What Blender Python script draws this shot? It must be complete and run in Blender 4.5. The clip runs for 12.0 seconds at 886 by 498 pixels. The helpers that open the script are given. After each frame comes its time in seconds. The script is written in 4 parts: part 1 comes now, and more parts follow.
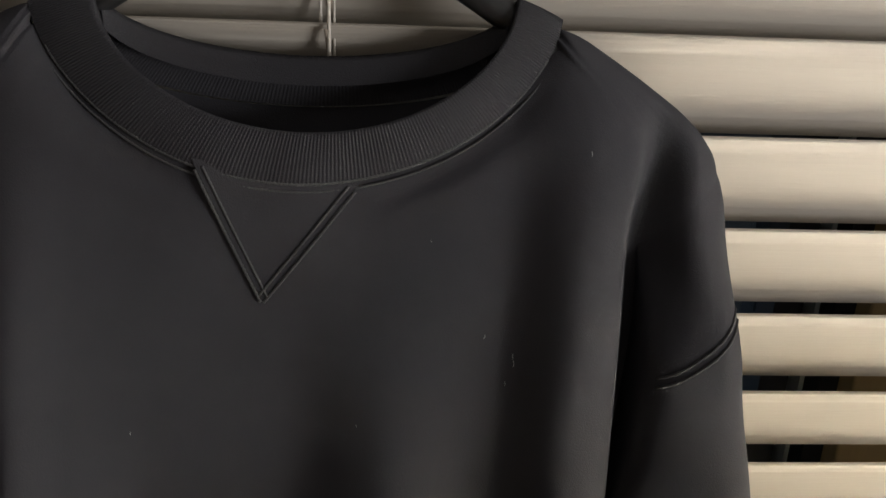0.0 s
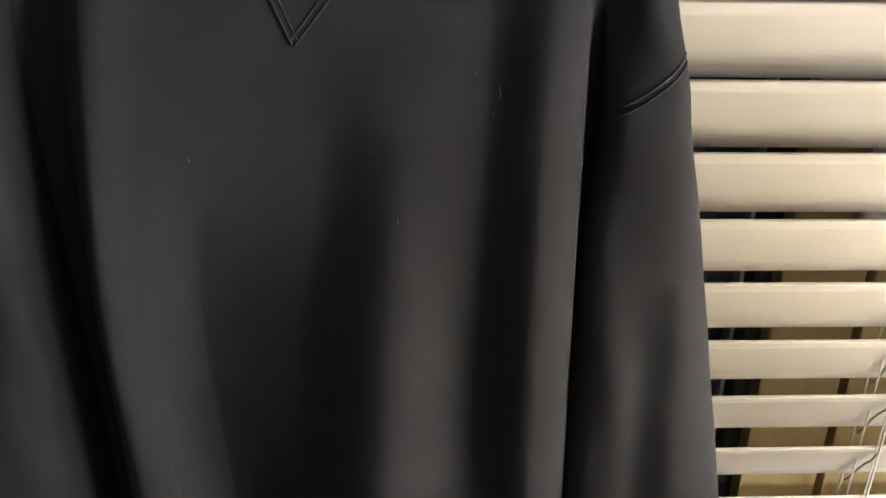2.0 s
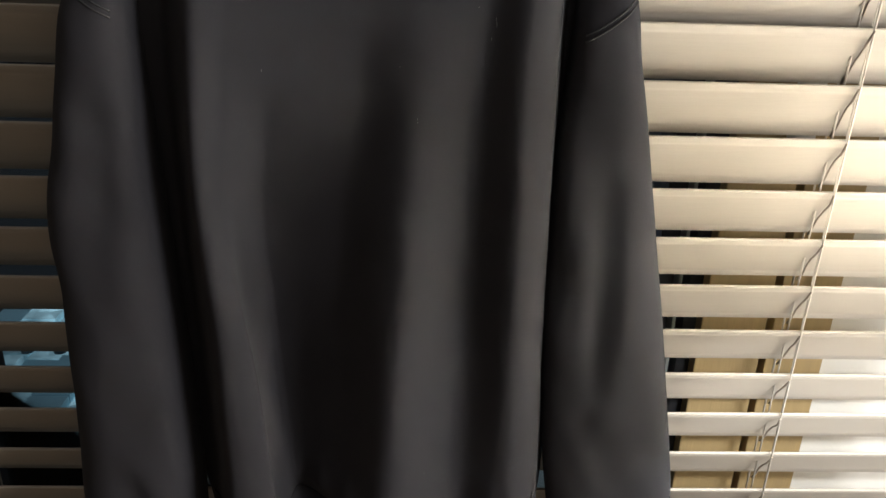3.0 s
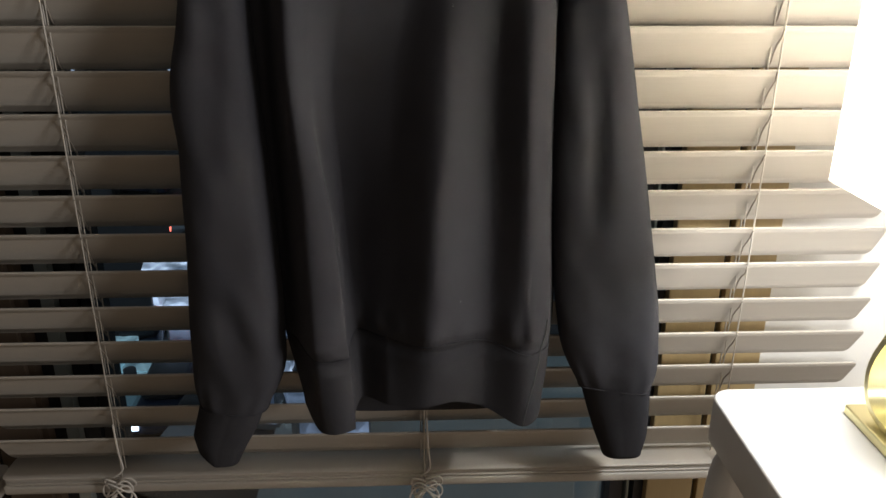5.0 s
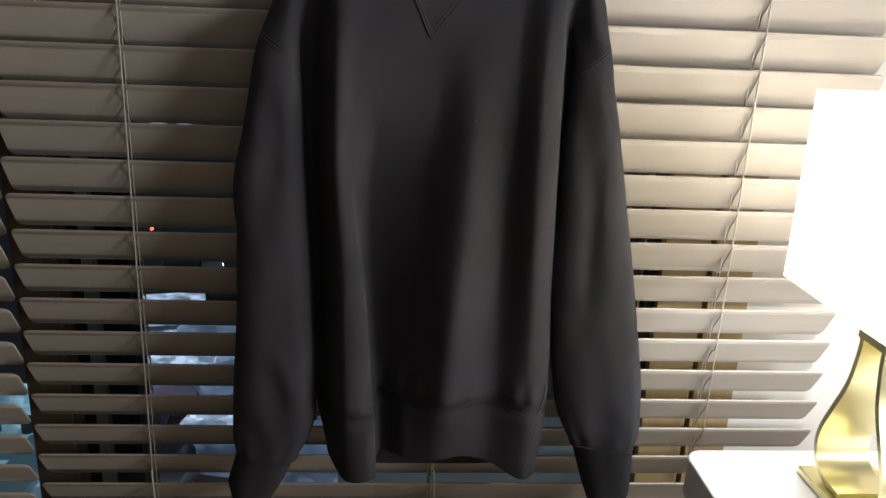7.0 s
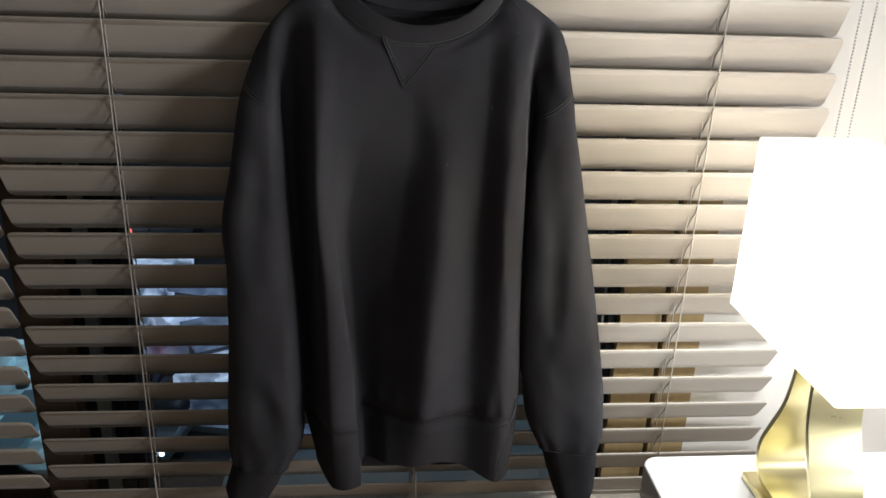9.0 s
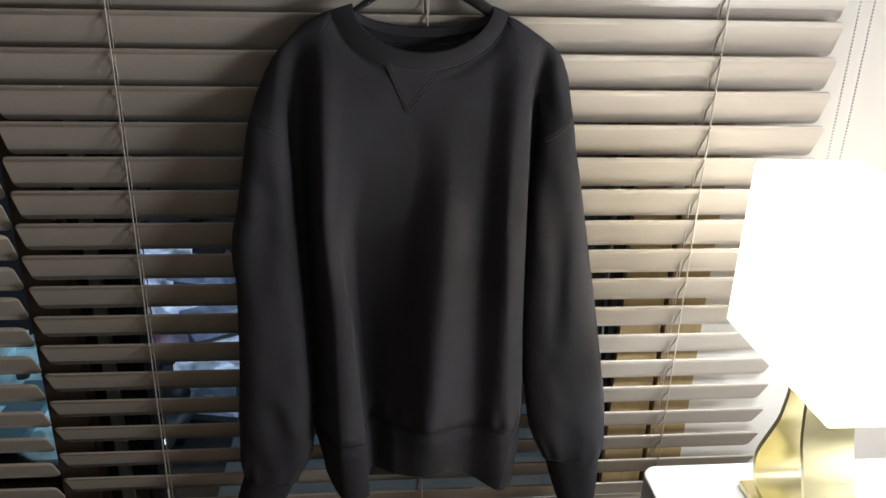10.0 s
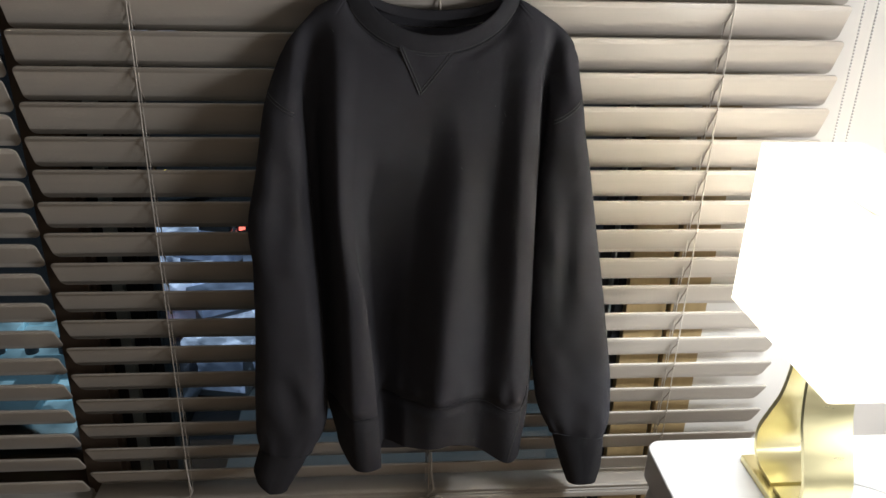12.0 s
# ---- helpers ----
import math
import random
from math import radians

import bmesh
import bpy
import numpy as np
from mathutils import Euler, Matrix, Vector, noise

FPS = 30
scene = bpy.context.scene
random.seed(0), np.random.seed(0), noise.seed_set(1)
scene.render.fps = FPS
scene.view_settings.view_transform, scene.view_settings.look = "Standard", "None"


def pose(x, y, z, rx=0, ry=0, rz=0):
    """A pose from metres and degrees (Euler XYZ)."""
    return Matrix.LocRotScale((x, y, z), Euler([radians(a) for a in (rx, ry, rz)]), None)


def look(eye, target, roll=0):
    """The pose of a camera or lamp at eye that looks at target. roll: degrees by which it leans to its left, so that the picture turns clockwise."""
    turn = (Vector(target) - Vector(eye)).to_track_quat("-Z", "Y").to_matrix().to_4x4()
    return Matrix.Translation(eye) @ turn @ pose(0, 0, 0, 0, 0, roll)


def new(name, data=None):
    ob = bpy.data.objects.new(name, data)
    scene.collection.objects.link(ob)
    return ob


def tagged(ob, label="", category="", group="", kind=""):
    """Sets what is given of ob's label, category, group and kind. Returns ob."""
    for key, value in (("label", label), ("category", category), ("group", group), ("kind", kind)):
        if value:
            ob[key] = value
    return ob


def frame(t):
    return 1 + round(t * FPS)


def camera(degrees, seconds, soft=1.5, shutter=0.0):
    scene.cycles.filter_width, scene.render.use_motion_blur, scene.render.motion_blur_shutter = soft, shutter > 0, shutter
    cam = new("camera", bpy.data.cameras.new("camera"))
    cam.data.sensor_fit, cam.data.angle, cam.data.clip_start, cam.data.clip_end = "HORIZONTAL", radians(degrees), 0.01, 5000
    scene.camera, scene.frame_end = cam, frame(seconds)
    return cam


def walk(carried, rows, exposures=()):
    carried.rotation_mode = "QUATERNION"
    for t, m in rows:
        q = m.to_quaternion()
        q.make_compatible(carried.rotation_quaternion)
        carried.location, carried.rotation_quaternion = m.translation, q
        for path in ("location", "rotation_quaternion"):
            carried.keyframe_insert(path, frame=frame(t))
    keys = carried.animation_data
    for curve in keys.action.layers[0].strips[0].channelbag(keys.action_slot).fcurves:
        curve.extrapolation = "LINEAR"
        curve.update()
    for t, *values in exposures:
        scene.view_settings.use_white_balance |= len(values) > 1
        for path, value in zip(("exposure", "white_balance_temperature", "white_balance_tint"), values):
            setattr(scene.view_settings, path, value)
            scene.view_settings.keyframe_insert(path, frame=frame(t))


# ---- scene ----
import functools

cam = camera(59.2, 12.0)
PATH = [
    (0, (0.161, -0.344, 1.304), (0.279, 1.535, 0.629), 2.2),
    (0.5, (0.174, -0.359, 1.28), (0.257, 1.509, 0.57), 1.4),
    (1, (0.173, -0.38, 1.255), (0.263, 1.479, 0.523), 1.2),
    (1.5, (0.169, -0.408, 1.237), (0.263, 1.442, 0.482), 1.0),
    (2, (0.163, -0.45, 1.231), (0.254, 1.391, 0.457), 1.0),
    (2.5, (0.161, -0.526, 1.234), (0.254, 1.303, 0.429), 1.3),
    (3, (0.155, -0.6, 1.216), (0.236, 1.239, 0.432), 1.9),
    (3.2, (0.1513, -0.621, 1.208), (0.231, 1.220, 0.4435), 2.0),
    (4.8, (0.122, -0.795, 1.143), (0.201, 1.066, 0.4245), 0.8),
    (5, (0.118, -0.814, 1.136), (0.197, 1.048, 0.412), 0.2),
    (5.5, (0.08, -0.853, 1.12), (0.181, 1.036, 0.47), 0.5),
    (6, (0.072, -0.901, 1.133), (0.181, 1.009, 0.548), 1.2),
    (6.5, (0.07, -0.926, 1.155), (0.193, 0.991, 0.601), 2.0),
    (7, (0.064, -0.929, 1.203), (0.205, 0.977, 0.614), 2.5),
    (9, (0.074, -0.964, 1.323), (0.246, 0.896, 0.608), 2.0),
    (9.5, (0.067, -0.963, 1.35), (0.25, 0.883, 0.603), 1.8),
    (10, (0.064, -0.971, 1.372), (0.241, 0.875, 0.622), 1.5),
    (10.5, (0.067, -0.983, 1.384), (0.227, 0.861, 0.627), 1.4),
    (11, (0.069, -0.986, 1.386), (0.211, 0.855, 0.616), 1.4),
    (11.5, (0.062, -0.981, 1.383), (0.203, 0.848, 0.586), 1.5),
    (12, (0.055, -0.991, 1.382), (0.217, 0.834, 0.58), 1.6),
]
walk(cam, [(t, look(eye, target, roll)) for t, eye, target, roll in PATH],
     exposures=[(0, -0.06, 5850, 10), (0.6, 0.04, 5850, 10), (3, 0.09, 5880, 10), (5, 0.02, 5850, 10), (9, -0.15, 5650, 10), (12, -0.16, 5650, 10)])

# ---------------------------------------------------------------- world and lights
world = bpy.data.worlds.new("night_sky")
scene.world = world
world.use_nodes = True
world.node_tree.nodes["Background"].inputs[0].default_value = (0.105, 0.120, 0.130, 1)
world.node_tree.nodes["Background"].inputs[1].default_value = 1.0

BULB = (0.5625, -0.2545, 1.015)
lamp_light = bpy.data.lights.new("bulb_light", "POINT")
lamp_light.energy = 9.3
lamp_light.color = (1.0, 0.965, 0.89)
lamp_light.shadow_soft_size = 0.03
new("bulb_light", lamp_light).location = BULB
# added fill: an unseen lamp in mid-air that lifts the left slats and fleece
fill_light = bpy.data.lights.new("fill_light", "POINT")
fill_light.energy = 58
fill_light.color = (1.0, 0.92, 0.83)
fill_light.shadow_soft_size = 0.25
new("fill_light", fill_light).location = (1.43, -0.98, 1.10)

# ---------------------------------------------------------------- materials
def material(name, color, rough=0.6, metal=0.0, vary=0.12, scale=30.0, stretch=(1, 1, 1), bump=0.0,
             bump_scale=200.0, sheen=0.0, spec=0.5, fine=0.0, island=0.0, coat=0.0):
    m = bpy.data.materials.new(name)
    m.use_nodes = True
    nt = m.node_tree
    b = nt.nodes["Principled BSDF"]
    b.inputs["Metallic"].default_value = metal
    b.inputs["Specular IOR Level"].default_value = spec
    b.inputs["Sheen Weight"].default_value = sheen
    b.inputs["Sheen Roughness"].default_value = 0.4
    b.inputs["Coat Weight"].default_value = coat
    tc = nt.nodes.new("ShaderNodeTexCoord")
    mp = nt.nodes.new("ShaderNodeMapping")
    mp.inputs["Scale"].default_value = stretch
    nt.links.new(tc.outputs["Object"], mp.inputs["Vector"])
    big = nt.nodes.new("ShaderNodeTexNoise")
    big.inputs["Scale"].default_value = scale
    big.inputs["Detail"].default_value = 5
    nt.links.new(mp.outputs["Vector"], big.inputs["Vector"])
    small = nt.nodes.new("ShaderNodeTexNoise")
    small.inputs["Scale"].default_value = bump_scale
    small.inputs["Detail"].default_value = 3
    nt.links.new(mp.outputs["Vector"], small.inputs["Vector"])
    mix = nt.nodes.new("ShaderNodeMix")
    mix.data_type = "RGBA"
    mix.inputs["A"].default_value = (*[c * (1 - vary) for c in color], 1)
    mix.inputs["B"].default_value = (*[min(1, c * (1 + vary)) for c in color], 1)
    add = nt.nodes.new("ShaderNodeMath")
    add.operation = "MULTIPLY_ADD"
    nt.links.new(small.outputs["Fac"], add.inputs[0])
    add.inputs[1].default_value = fine
    nt.links.new(big.outputs["Fac"], add.inputs[2])
    fac = add.outputs[0]
    if island:
        info = nt.nodes.new("ShaderNodeObjectInfo")
        more = nt.nodes.new("ShaderNodeMath")
        more.operation = "MULTIPLY_ADD"
        nt.links.new(info.outputs["Random"], more.inputs[0])
        more.inputs[1].default_value = island
        nt.links.new(fac, more.inputs[2])
        fac = more.outputs[0]
    nt.links.new(fac, mix.inputs["Factor"])
    nt.links.new(mix.outputs["Result"], b.inputs["Base Color"])
    r = nt.nodes.new("ShaderNodeMapRange")
    r.inputs["To Min"].default_value = max(0.02, rough - 0.08)
    r.inputs["To Max"].default_value = min(1, rough + 0.08)
    nt.links.new(big.outputs["Fac"], r.inputs["Value"])
    nt.links.new(r.outputs["Result"], b.inputs["Roughness"])
    if bump:
        bp = nt.nodes.new("ShaderNodeBump")
        bp.inputs["Strength"].default_value = bump
        bp.inputs["Distance"].default_value = 0.001
        nt.links.new(small.outputs["Fac"], bp.inputs["Height"])
        nt.links.new(bp.outputs["Normal"], b.inputs["Normal"])
    return m


def glowing(name, color, strength):
    m = bpy.data.materials.new(name)
    m.use_nodes = True
    b = m.node_tree.nodes["Principled BSDF"]
    b.inputs["Base Color"].default_value = (*color, 1)
    b.inputs["Emission Color"].default_value = (*color, 1)
    b.inputs["Emission Strength"].default_value = strength
    m.cycles.emission_sampling = "NONE"
    return m


M_slat = material("taupe_slat", (0.425, 0.39, 0.337), rough=0.38, vary=0.10, scale=14, stretch=(0.25, 6, 6), bump=0.25,
                  bump_scale=160, fine=0.35, island=0.25)
M_cord = material("cord", (0.62, 0.58, 0.51), rough=0.9, bump=0.6, bump_scale=900)
# rungs are pale cord too; their cast shadow is put into this darker colour
M_cord_shadowed = material("cord_with_shadow", (0.30, 0.26, 0.21), rough=0.9)
M_white_cord = material("white_cord", (0.62, 0.58, 0.52), rough=0.85, bump=0.6, bump_scale=900)
M_wall = material("wall_paint", (0.66, 0.64, 0.59), rough=0.75, vary=0.03, scale=4, bump=0.15, bump_scale=350)
# for unseen walls: darker than M_wall so that less light bounces back
M_wall_dim = material("low_bounce_wall", (0.31, 0.29, 0.26), rough=0.8, vary=0.04, scale=4)
M_oak = material("oak_frame", (0.31, 0.225, 0.105), rough=0.55, vary=0.18, scale=16, stretch=(6, 6, 0.35), bump=0.2,
                 bump_scale=90, fine=0.5)
# the frame's oak away from the lamp, its shade put into the colour
M_oak_shaded = material("shaded_oak_mullion", (0.085, 0.058, 0.038), rough=0.55, vary=0.18, scale=16, stretch=(6, 6, 0.35), fine=0.5)
M_gasket = material("black_gasket", (0.012, 0.013, 0.016), rough=0.45)
M_alu = material("grey_aluminium", (0.33, 0.36, 0.35), rough=0.45, metal=0.3)
M_black = material("sash_black", (0.02, 0.021, 0.026), rough=0.4)
M_fabric = material("black_fleece", (0.0415, 0.0410, 0.0465), rough=0.9, vary=0.12, scale=26, bump=0.22, bump_scale=1500,
                    sheen=0.02, spec=0.10, fine=0.4)
M_rib = material("black_rib_knit", (0.0385, 0.0380, 0.0425), rough=0.9, vary=0.14, scale=40, bump=0.4, bump_scale=1800,
                 sheen=0.02, spec=0.10)
M_thread = material("black_thread", (0.060, 0.060, 0.062), rough=0.75, bump=0.8, bump_scale=1500, spec=0.4)
M_bead = material("bead_plastic", (0.42, 0.41, 0.39), rough=0.5)
M_lint = material("pale_lint", (0.45, 0.45, 0.45), rough=0.9)
M_hanger = material("black_plastic", (0.018, 0.018, 0.019), rough=0.32, vary=0.1, scale=60)
M_steel = material("steel_wire", (0.5, 0.5, 0.5), rough=0.25, metal=1.0)
M_table = material("white_lacquer", (0.80, 0.79, 0.77), rough=0.35, vary=0.02, scale=6, bump=0.04, bump_scale=300)
M_brass = material("brushed_brass", (0.80, 0.735, 0.42), rough=0.30, metal=1.0, vary=0.03, scale=20, stretch=(0.6, 2, 2),
                   bump=0.006, bump_scale=160)
M_floor = material("oak_floor", (0.30, 0.22, 0.14), rough=0.5, vary=0.2, scale=5, stretch=(1, 8, 1), bump=0.1)
# unseen ceiling, greyed so less lamp light bounces down into the collar
M_ceiling = material("low_bounce_ceiling", (0.50, 0.49, 0.47), rough=0.85, vary=0.02)
M_asphalt = material("asphalt", (0.05, 0.05, 0.055), rough=0.8, scale=0.5, vary=0.4)
M_concrete = material("concrete", (0.26, 0.27, 0.28), rough=0.8, scale=0.6, vary=0.3)
M_facade = material("dark_facade", (0.10, 0.10, 0.11), rough=0.7, scale=0.4, vary=0.3)
M_bulb = glowing("lit_bulb", (1.0, 0.86, 0.66), 12)

shade_mat = bpy.data.materials.new("white_linen_shade")
shade_mat.use_nodes = True
_nt = shade_mat.node_tree
_b = _nt.nodes["Principled BSDF"]
_b.inputs["Base Color"].default_value = (0.82, 0.79, 0.74, 1)
_b.inputs["Roughness"].default_value = 0.8
_tr = _nt.nodes.new("ShaderNodeBsdfTranslucent")
_tr.inputs["Color"].default_value = (0.95, 0.905, 0.82, 1)
_mx = _nt.nodes.new("ShaderNodeMixShader")
_mx.inputs[0].default_value = 0.80
_nt.links.new(_b.outputs[0], _mx.inputs[1])
_nt.links.new(_tr.outputs[0], _mx.inputs[2])
_nt.links.new(_mx.outputs[0], _nt.nodes["Material Output"].inputs["Surface"])
M_shade = shade_mat

glass_mat = bpy.data.materials.new("window_glass")
glass_mat.use_nodes = True
_nt = glass_mat.node_tree
_nt.nodes.remove(_nt.nodes["Principled BSDF"])
_tp = _nt.nodes.new("ShaderNodeBsdfTransparent")
_tp.inputs["Color"].default_value = (0.86, 0.90, 0.90, 1)
_gl = _nt.nodes.new("ShaderNodeBsdfGlossy")
_gl.inputs["Roughness"].default_value = 0.02
_fr = _nt.nodes.new("ShaderNodeFresnel")
_fr.inputs["IOR"].default_value = 1.5
_mx = _nt.nodes.new("ShaderNodeMixShader")
_nt.links.new(_fr.outputs[0], _mx.inputs[0])
_nt.links.new(_tp.outputs[0], _mx.inputs[1])
_nt.links.new(_gl.outputs[0], _mx.inputs[2])
_nt.links.new(_mx.outputs[0], _nt.nodes["Material Output"].inputs["Surface"])
M_glass = glass_mat

# ---------------------------------------------------------------- mesh helpers
def part(name, bm, mat, parent=None, label="", smooth=True):
    me = bpy.data.meshes.new(name)
    bm.normal_update()
    bm.to_mesh(me)
    bm.free()
    me.materials.append(mat)
    if smooth:
        me.shade_smooth()
    ob = new(name, me)
    if parent is not None:
        ob.parent = parent
    if label:
        ob["label"] = label
    return ob


def box(x0, x1, y0, y1, z0, z1, bevel=0.0, segs=2, bm=None):
    bm2 = bmesh.new()
    bmesh.ops.create_cube(bm2, size=1.0)
    for v in bm2.verts:
        v.co = ((x0 + x1) / 2 + v.co.x * (x1 - x0), (y0 + y1) / 2 + v.co.y * (y1 - y0), (z0 + z1) / 2 + v.co.z * (z1 - z0))
    if bevel:
        bmesh.ops.bevel(bm2, geom=bm2.edges[:], offset=bevel, segments=segs, profile=0.5, affect="EDGES")
    return bm2


def grid(rows, cols, point, closed=False):
    """A sheet of rows x cols points from point(i, j); closed: the columns run round."""
    bm = bmesh.new()
    v = [[bm.verts.new(point(i, j)) for j in range(cols)] for i in range(rows)]
    for i in range(rows - 1):
        for j in range(cols if closed else cols - 1):
            k = (j + 1) % cols
            bm.faces.new((v[i][j], v[i + 1][j], v[i + 1][k], v[i][k]))
    return bm


def tube(points, radius, sides=6, closed=False, bm=None):
    """A round cord along points."""
    bm = bm or bmesh.new()
    pts = [Vector(p) for p in points]
    n = len(pts)
    rings = []
    up = None
    for i, p in enumerate(pts):
        a = pts[(i - 1) % n] if (closed or i) else p
        b = pts[(i + 1) % n] if (closed or i < n - 1) else p
        d = (b - a).normalized()
        if up is None:
            up = d.orthogonal().normalized()
        up = (up - d * up.dot(d))
        up = up.normalized() if up.length > 1e-6 else d.orthogonal().normalized()
        side = d.cross(up)
        r = radius(i / max(1, n - 1)) if callable(radius) else radius
        rings.append([bm.verts.new(p + (up * math.cos(q) + side * math.sin(q)) * r)
                      for q in (2 * math.pi * k / sides for k in range(sides))])
    for i in range(n if closed else n - 1):
        r0, r1 = rings[i], rings[(i + 1) % n]
        for k in range(sides):
            bm.faces.new((r0[k], r0[(k + 1) % sides], r1[(k + 1) % sides], r1[k]))
    if not closed:
        bm.faces.new(rings[0][::-1])
        bm.faces.new(rings[-1])
    return bm


def spline(points, steps=12):
    """A smooth line through points."""
    p = [Vector(q) for q in points]
    p = [p[0] * 2 - p[1]] + p + [p[-1] * 2 - p[-2]]
    out = []
    for i in range(1, len(p) - 2):
        for s in range(steps):
            t = s / steps
            out.append(0.5 * ((2 * p[i]) + (p[i + 1] - p[i - 1]) * t + (2 * p[i - 1] - 5 * p[i] + 4 * p[i + 1] - p[i + 2]) * t * t
                              + (3 * p[i] - p[i - 1] - 3 * p[i + 1] + p[i + 2]) * t ** 3))
    out.append(p[-2])
    return out


def table_of(pairs):
    """A function that runs straight between (key, value) pairs, smoothed a little."""
    ks = np.array([a for a, _ in pairs], float)
    vs = np.array([b for _, b in pairs], float)
    order = np.argsort(ks)
    ks, vs = ks[order], vs[order]
    wide = (ks[-1] - ks[0]) * 0.025

    def f(x):
        return float(sum(np.interp(x + o * wide, ks, vs) * w for o, w in ((-1, .2), (-.5, .2), (0, .2), (.5, .2), (1, .2))))
    return f


def step(a, b, x):
    t = min(1.0, max(0.0, (x - a) / (b - a)))
    return t * t * (3 - 2 * t)


def thing(name, place=(0, 0, 0)):
    ob = new(name)
    ob.location = place
    ob.empty_display_size = 0.05
    return ob

# ---------------------------------------------------------------- room
def plain(name, b, mat, label):
    return tagged(part(name, b, mat, smooth=False), label, kind="structure", category=name.split("_")[0])


plain("floor", box(-2.4, 1.9, -3.0, 0.064, -0.1, 0.0), M_floor, "brown wooden floor of the room")
plain("ceiling", box(-2.4, 1.9, -3.0, 0.2, 2.5, 2.6), M_ceiling, "unseen plain ceiling, greyed to cut bounced light")
# three unseen walls close the room, kept dark to hold bounced light down
plain("wall_south", box(-2.4, 1.9, -3.1, -3.0, 0, 2.5), M_wall_dim, "unseen plain wall, darkened to cut bounced light")
plain("wall_west", box(-2.5, -2.4, -3.1, 0.2, 0, 2.5), M_wall_dim, "unseen plain wall, darkened to cut bounced light")
plain("wall_east", box(1.9, 2.0, -3.1, 0.2, 0, 2.5), M_wall_dim, "unseen plain wall, darkened to cut bounced light")
plain("wall_north_east", box(0.568, 1.9, 0.064, 0.2, 0, 2.5), M_wall, "cream painted wall beside the window")
plain("wall_north_west", box(-2.4, -1.45, 0.064, 0.2, 0, 2.5), M_wall, "cream painted wall beside the window")
plain("wall_north_sill", box(-1.45, 0.568, 0.064, 0.2, 0, 0.12), M_wall, "cream painted wall below the window")
plain("wall_north_head", box(-1.45, 0.568, 0.064, 0.2, 2.1, 2.5), M_wall, "cream painted wall above the window")

window = tagged(thing("window_1", (0.0, 0.1, 0.12)), "tall wooden framed window, dark at night, behind the blind",
                kind="structure", category="window")


def wpart(name, b, mat, label="", smooth=False):
    ob = part(name, b, mat, window, label, smooth)
    ob.location = -Vector((0.0, 0.1, 0.12))
    return ob


wpart("outer_stile", box(0.509, 0.567, 0.060, 0.15, 0.12, 2.1, 0.001), M_oak, "light oak frame")
wpart("inner_stile", box(0.437, 0.501, 0.058, 0.14, 0.12, 2.1, 0.0015), M_oak, "light oak sash")
wpart("frame_gap", box(0.501, 0.509, 0.074, 0.15, 0.12, 2.1), M_gasket, "black gap between sash and frame")
wpart("gasket", box(0.424, 0.437, 0.072, 0.13, 0.12, 2.1), M_gasket, "black rubber gasket")
wpart("bead", box(0.4165, 0.4195, 0.080, 0.13, 0.12, 2.1), M_alu)
wpart("sash_edge", box(0.395, 0.4135, 0.088, 0.13, 0.12, 2.1), M_black)
wpart("mullion", box(-0.420, -0.366, 0.058, 0.15, 0.12, 2.1, 0.001), M_oak_shaded, "oak mullion, shade put into its dark brown")
wpart("bead", box(-0.3655, -0.358, 0.066, 0.15, 0.12, 2.1), M_oak_shaded)
wpart("frame_gap", box(-0.3575, -0.341, 0.082, 0.15, 0.12, 2.1), M_gasket)
wpart("spacer", box(-0.3405, -0.325, 0.078, 0.15, 0.12, 2.1), M_alu, "grey aluminium spacer")
wpart("sash_edge", box(-0.3245, -0.303, 0.092, 0.15, 0.12, 2.1), M_black)
wpart("sash_edge", box(-0.301, -0.287, 0.098, 0.15, 0.12, 2.1), M_black)
wpart("rail", box(-0.287, 0.395, 0.085, 0.15, 0.12, 0.20), M_oak)
wpart("head", box(-0.287, 0.395, 0.085, 0.15, 2.03, 2.1), M_oak)
wpart("outer_stile", box(-1.45, -1.38, 0.06, 0.15, 0.12, 2.1), M_oak)
for x0, x1 in ((-0.287, 0.395), (-1.38, -0.42)):
    pane = wpart("pane", box(x0, x1, 0.110, 0.114, 0.12, 2.1), M_glass)
    pane.visible_shadow = False
# white lever handle that hangs down in front of the sash
wpart("handle", box(0.478, 0.5015, 0.040, 0.0555, 1.035, 1.20, 0.0075, 4), material("white_handle", (0.7, 0.7, 0.66), 0.4), "white window handle", True)

# ---------------------------------------------------------------- blinds
PITCH, TOP = 0.044, 1.28
TILT = radians(59.5)


def tilt_of(k):
    """The upper slats hang a little more closed than the lower ones."""
    return radians(64 - 6.5 * step(2, 11, k))


SLAT_W, SLAT_T = 0.0515, 0.0028


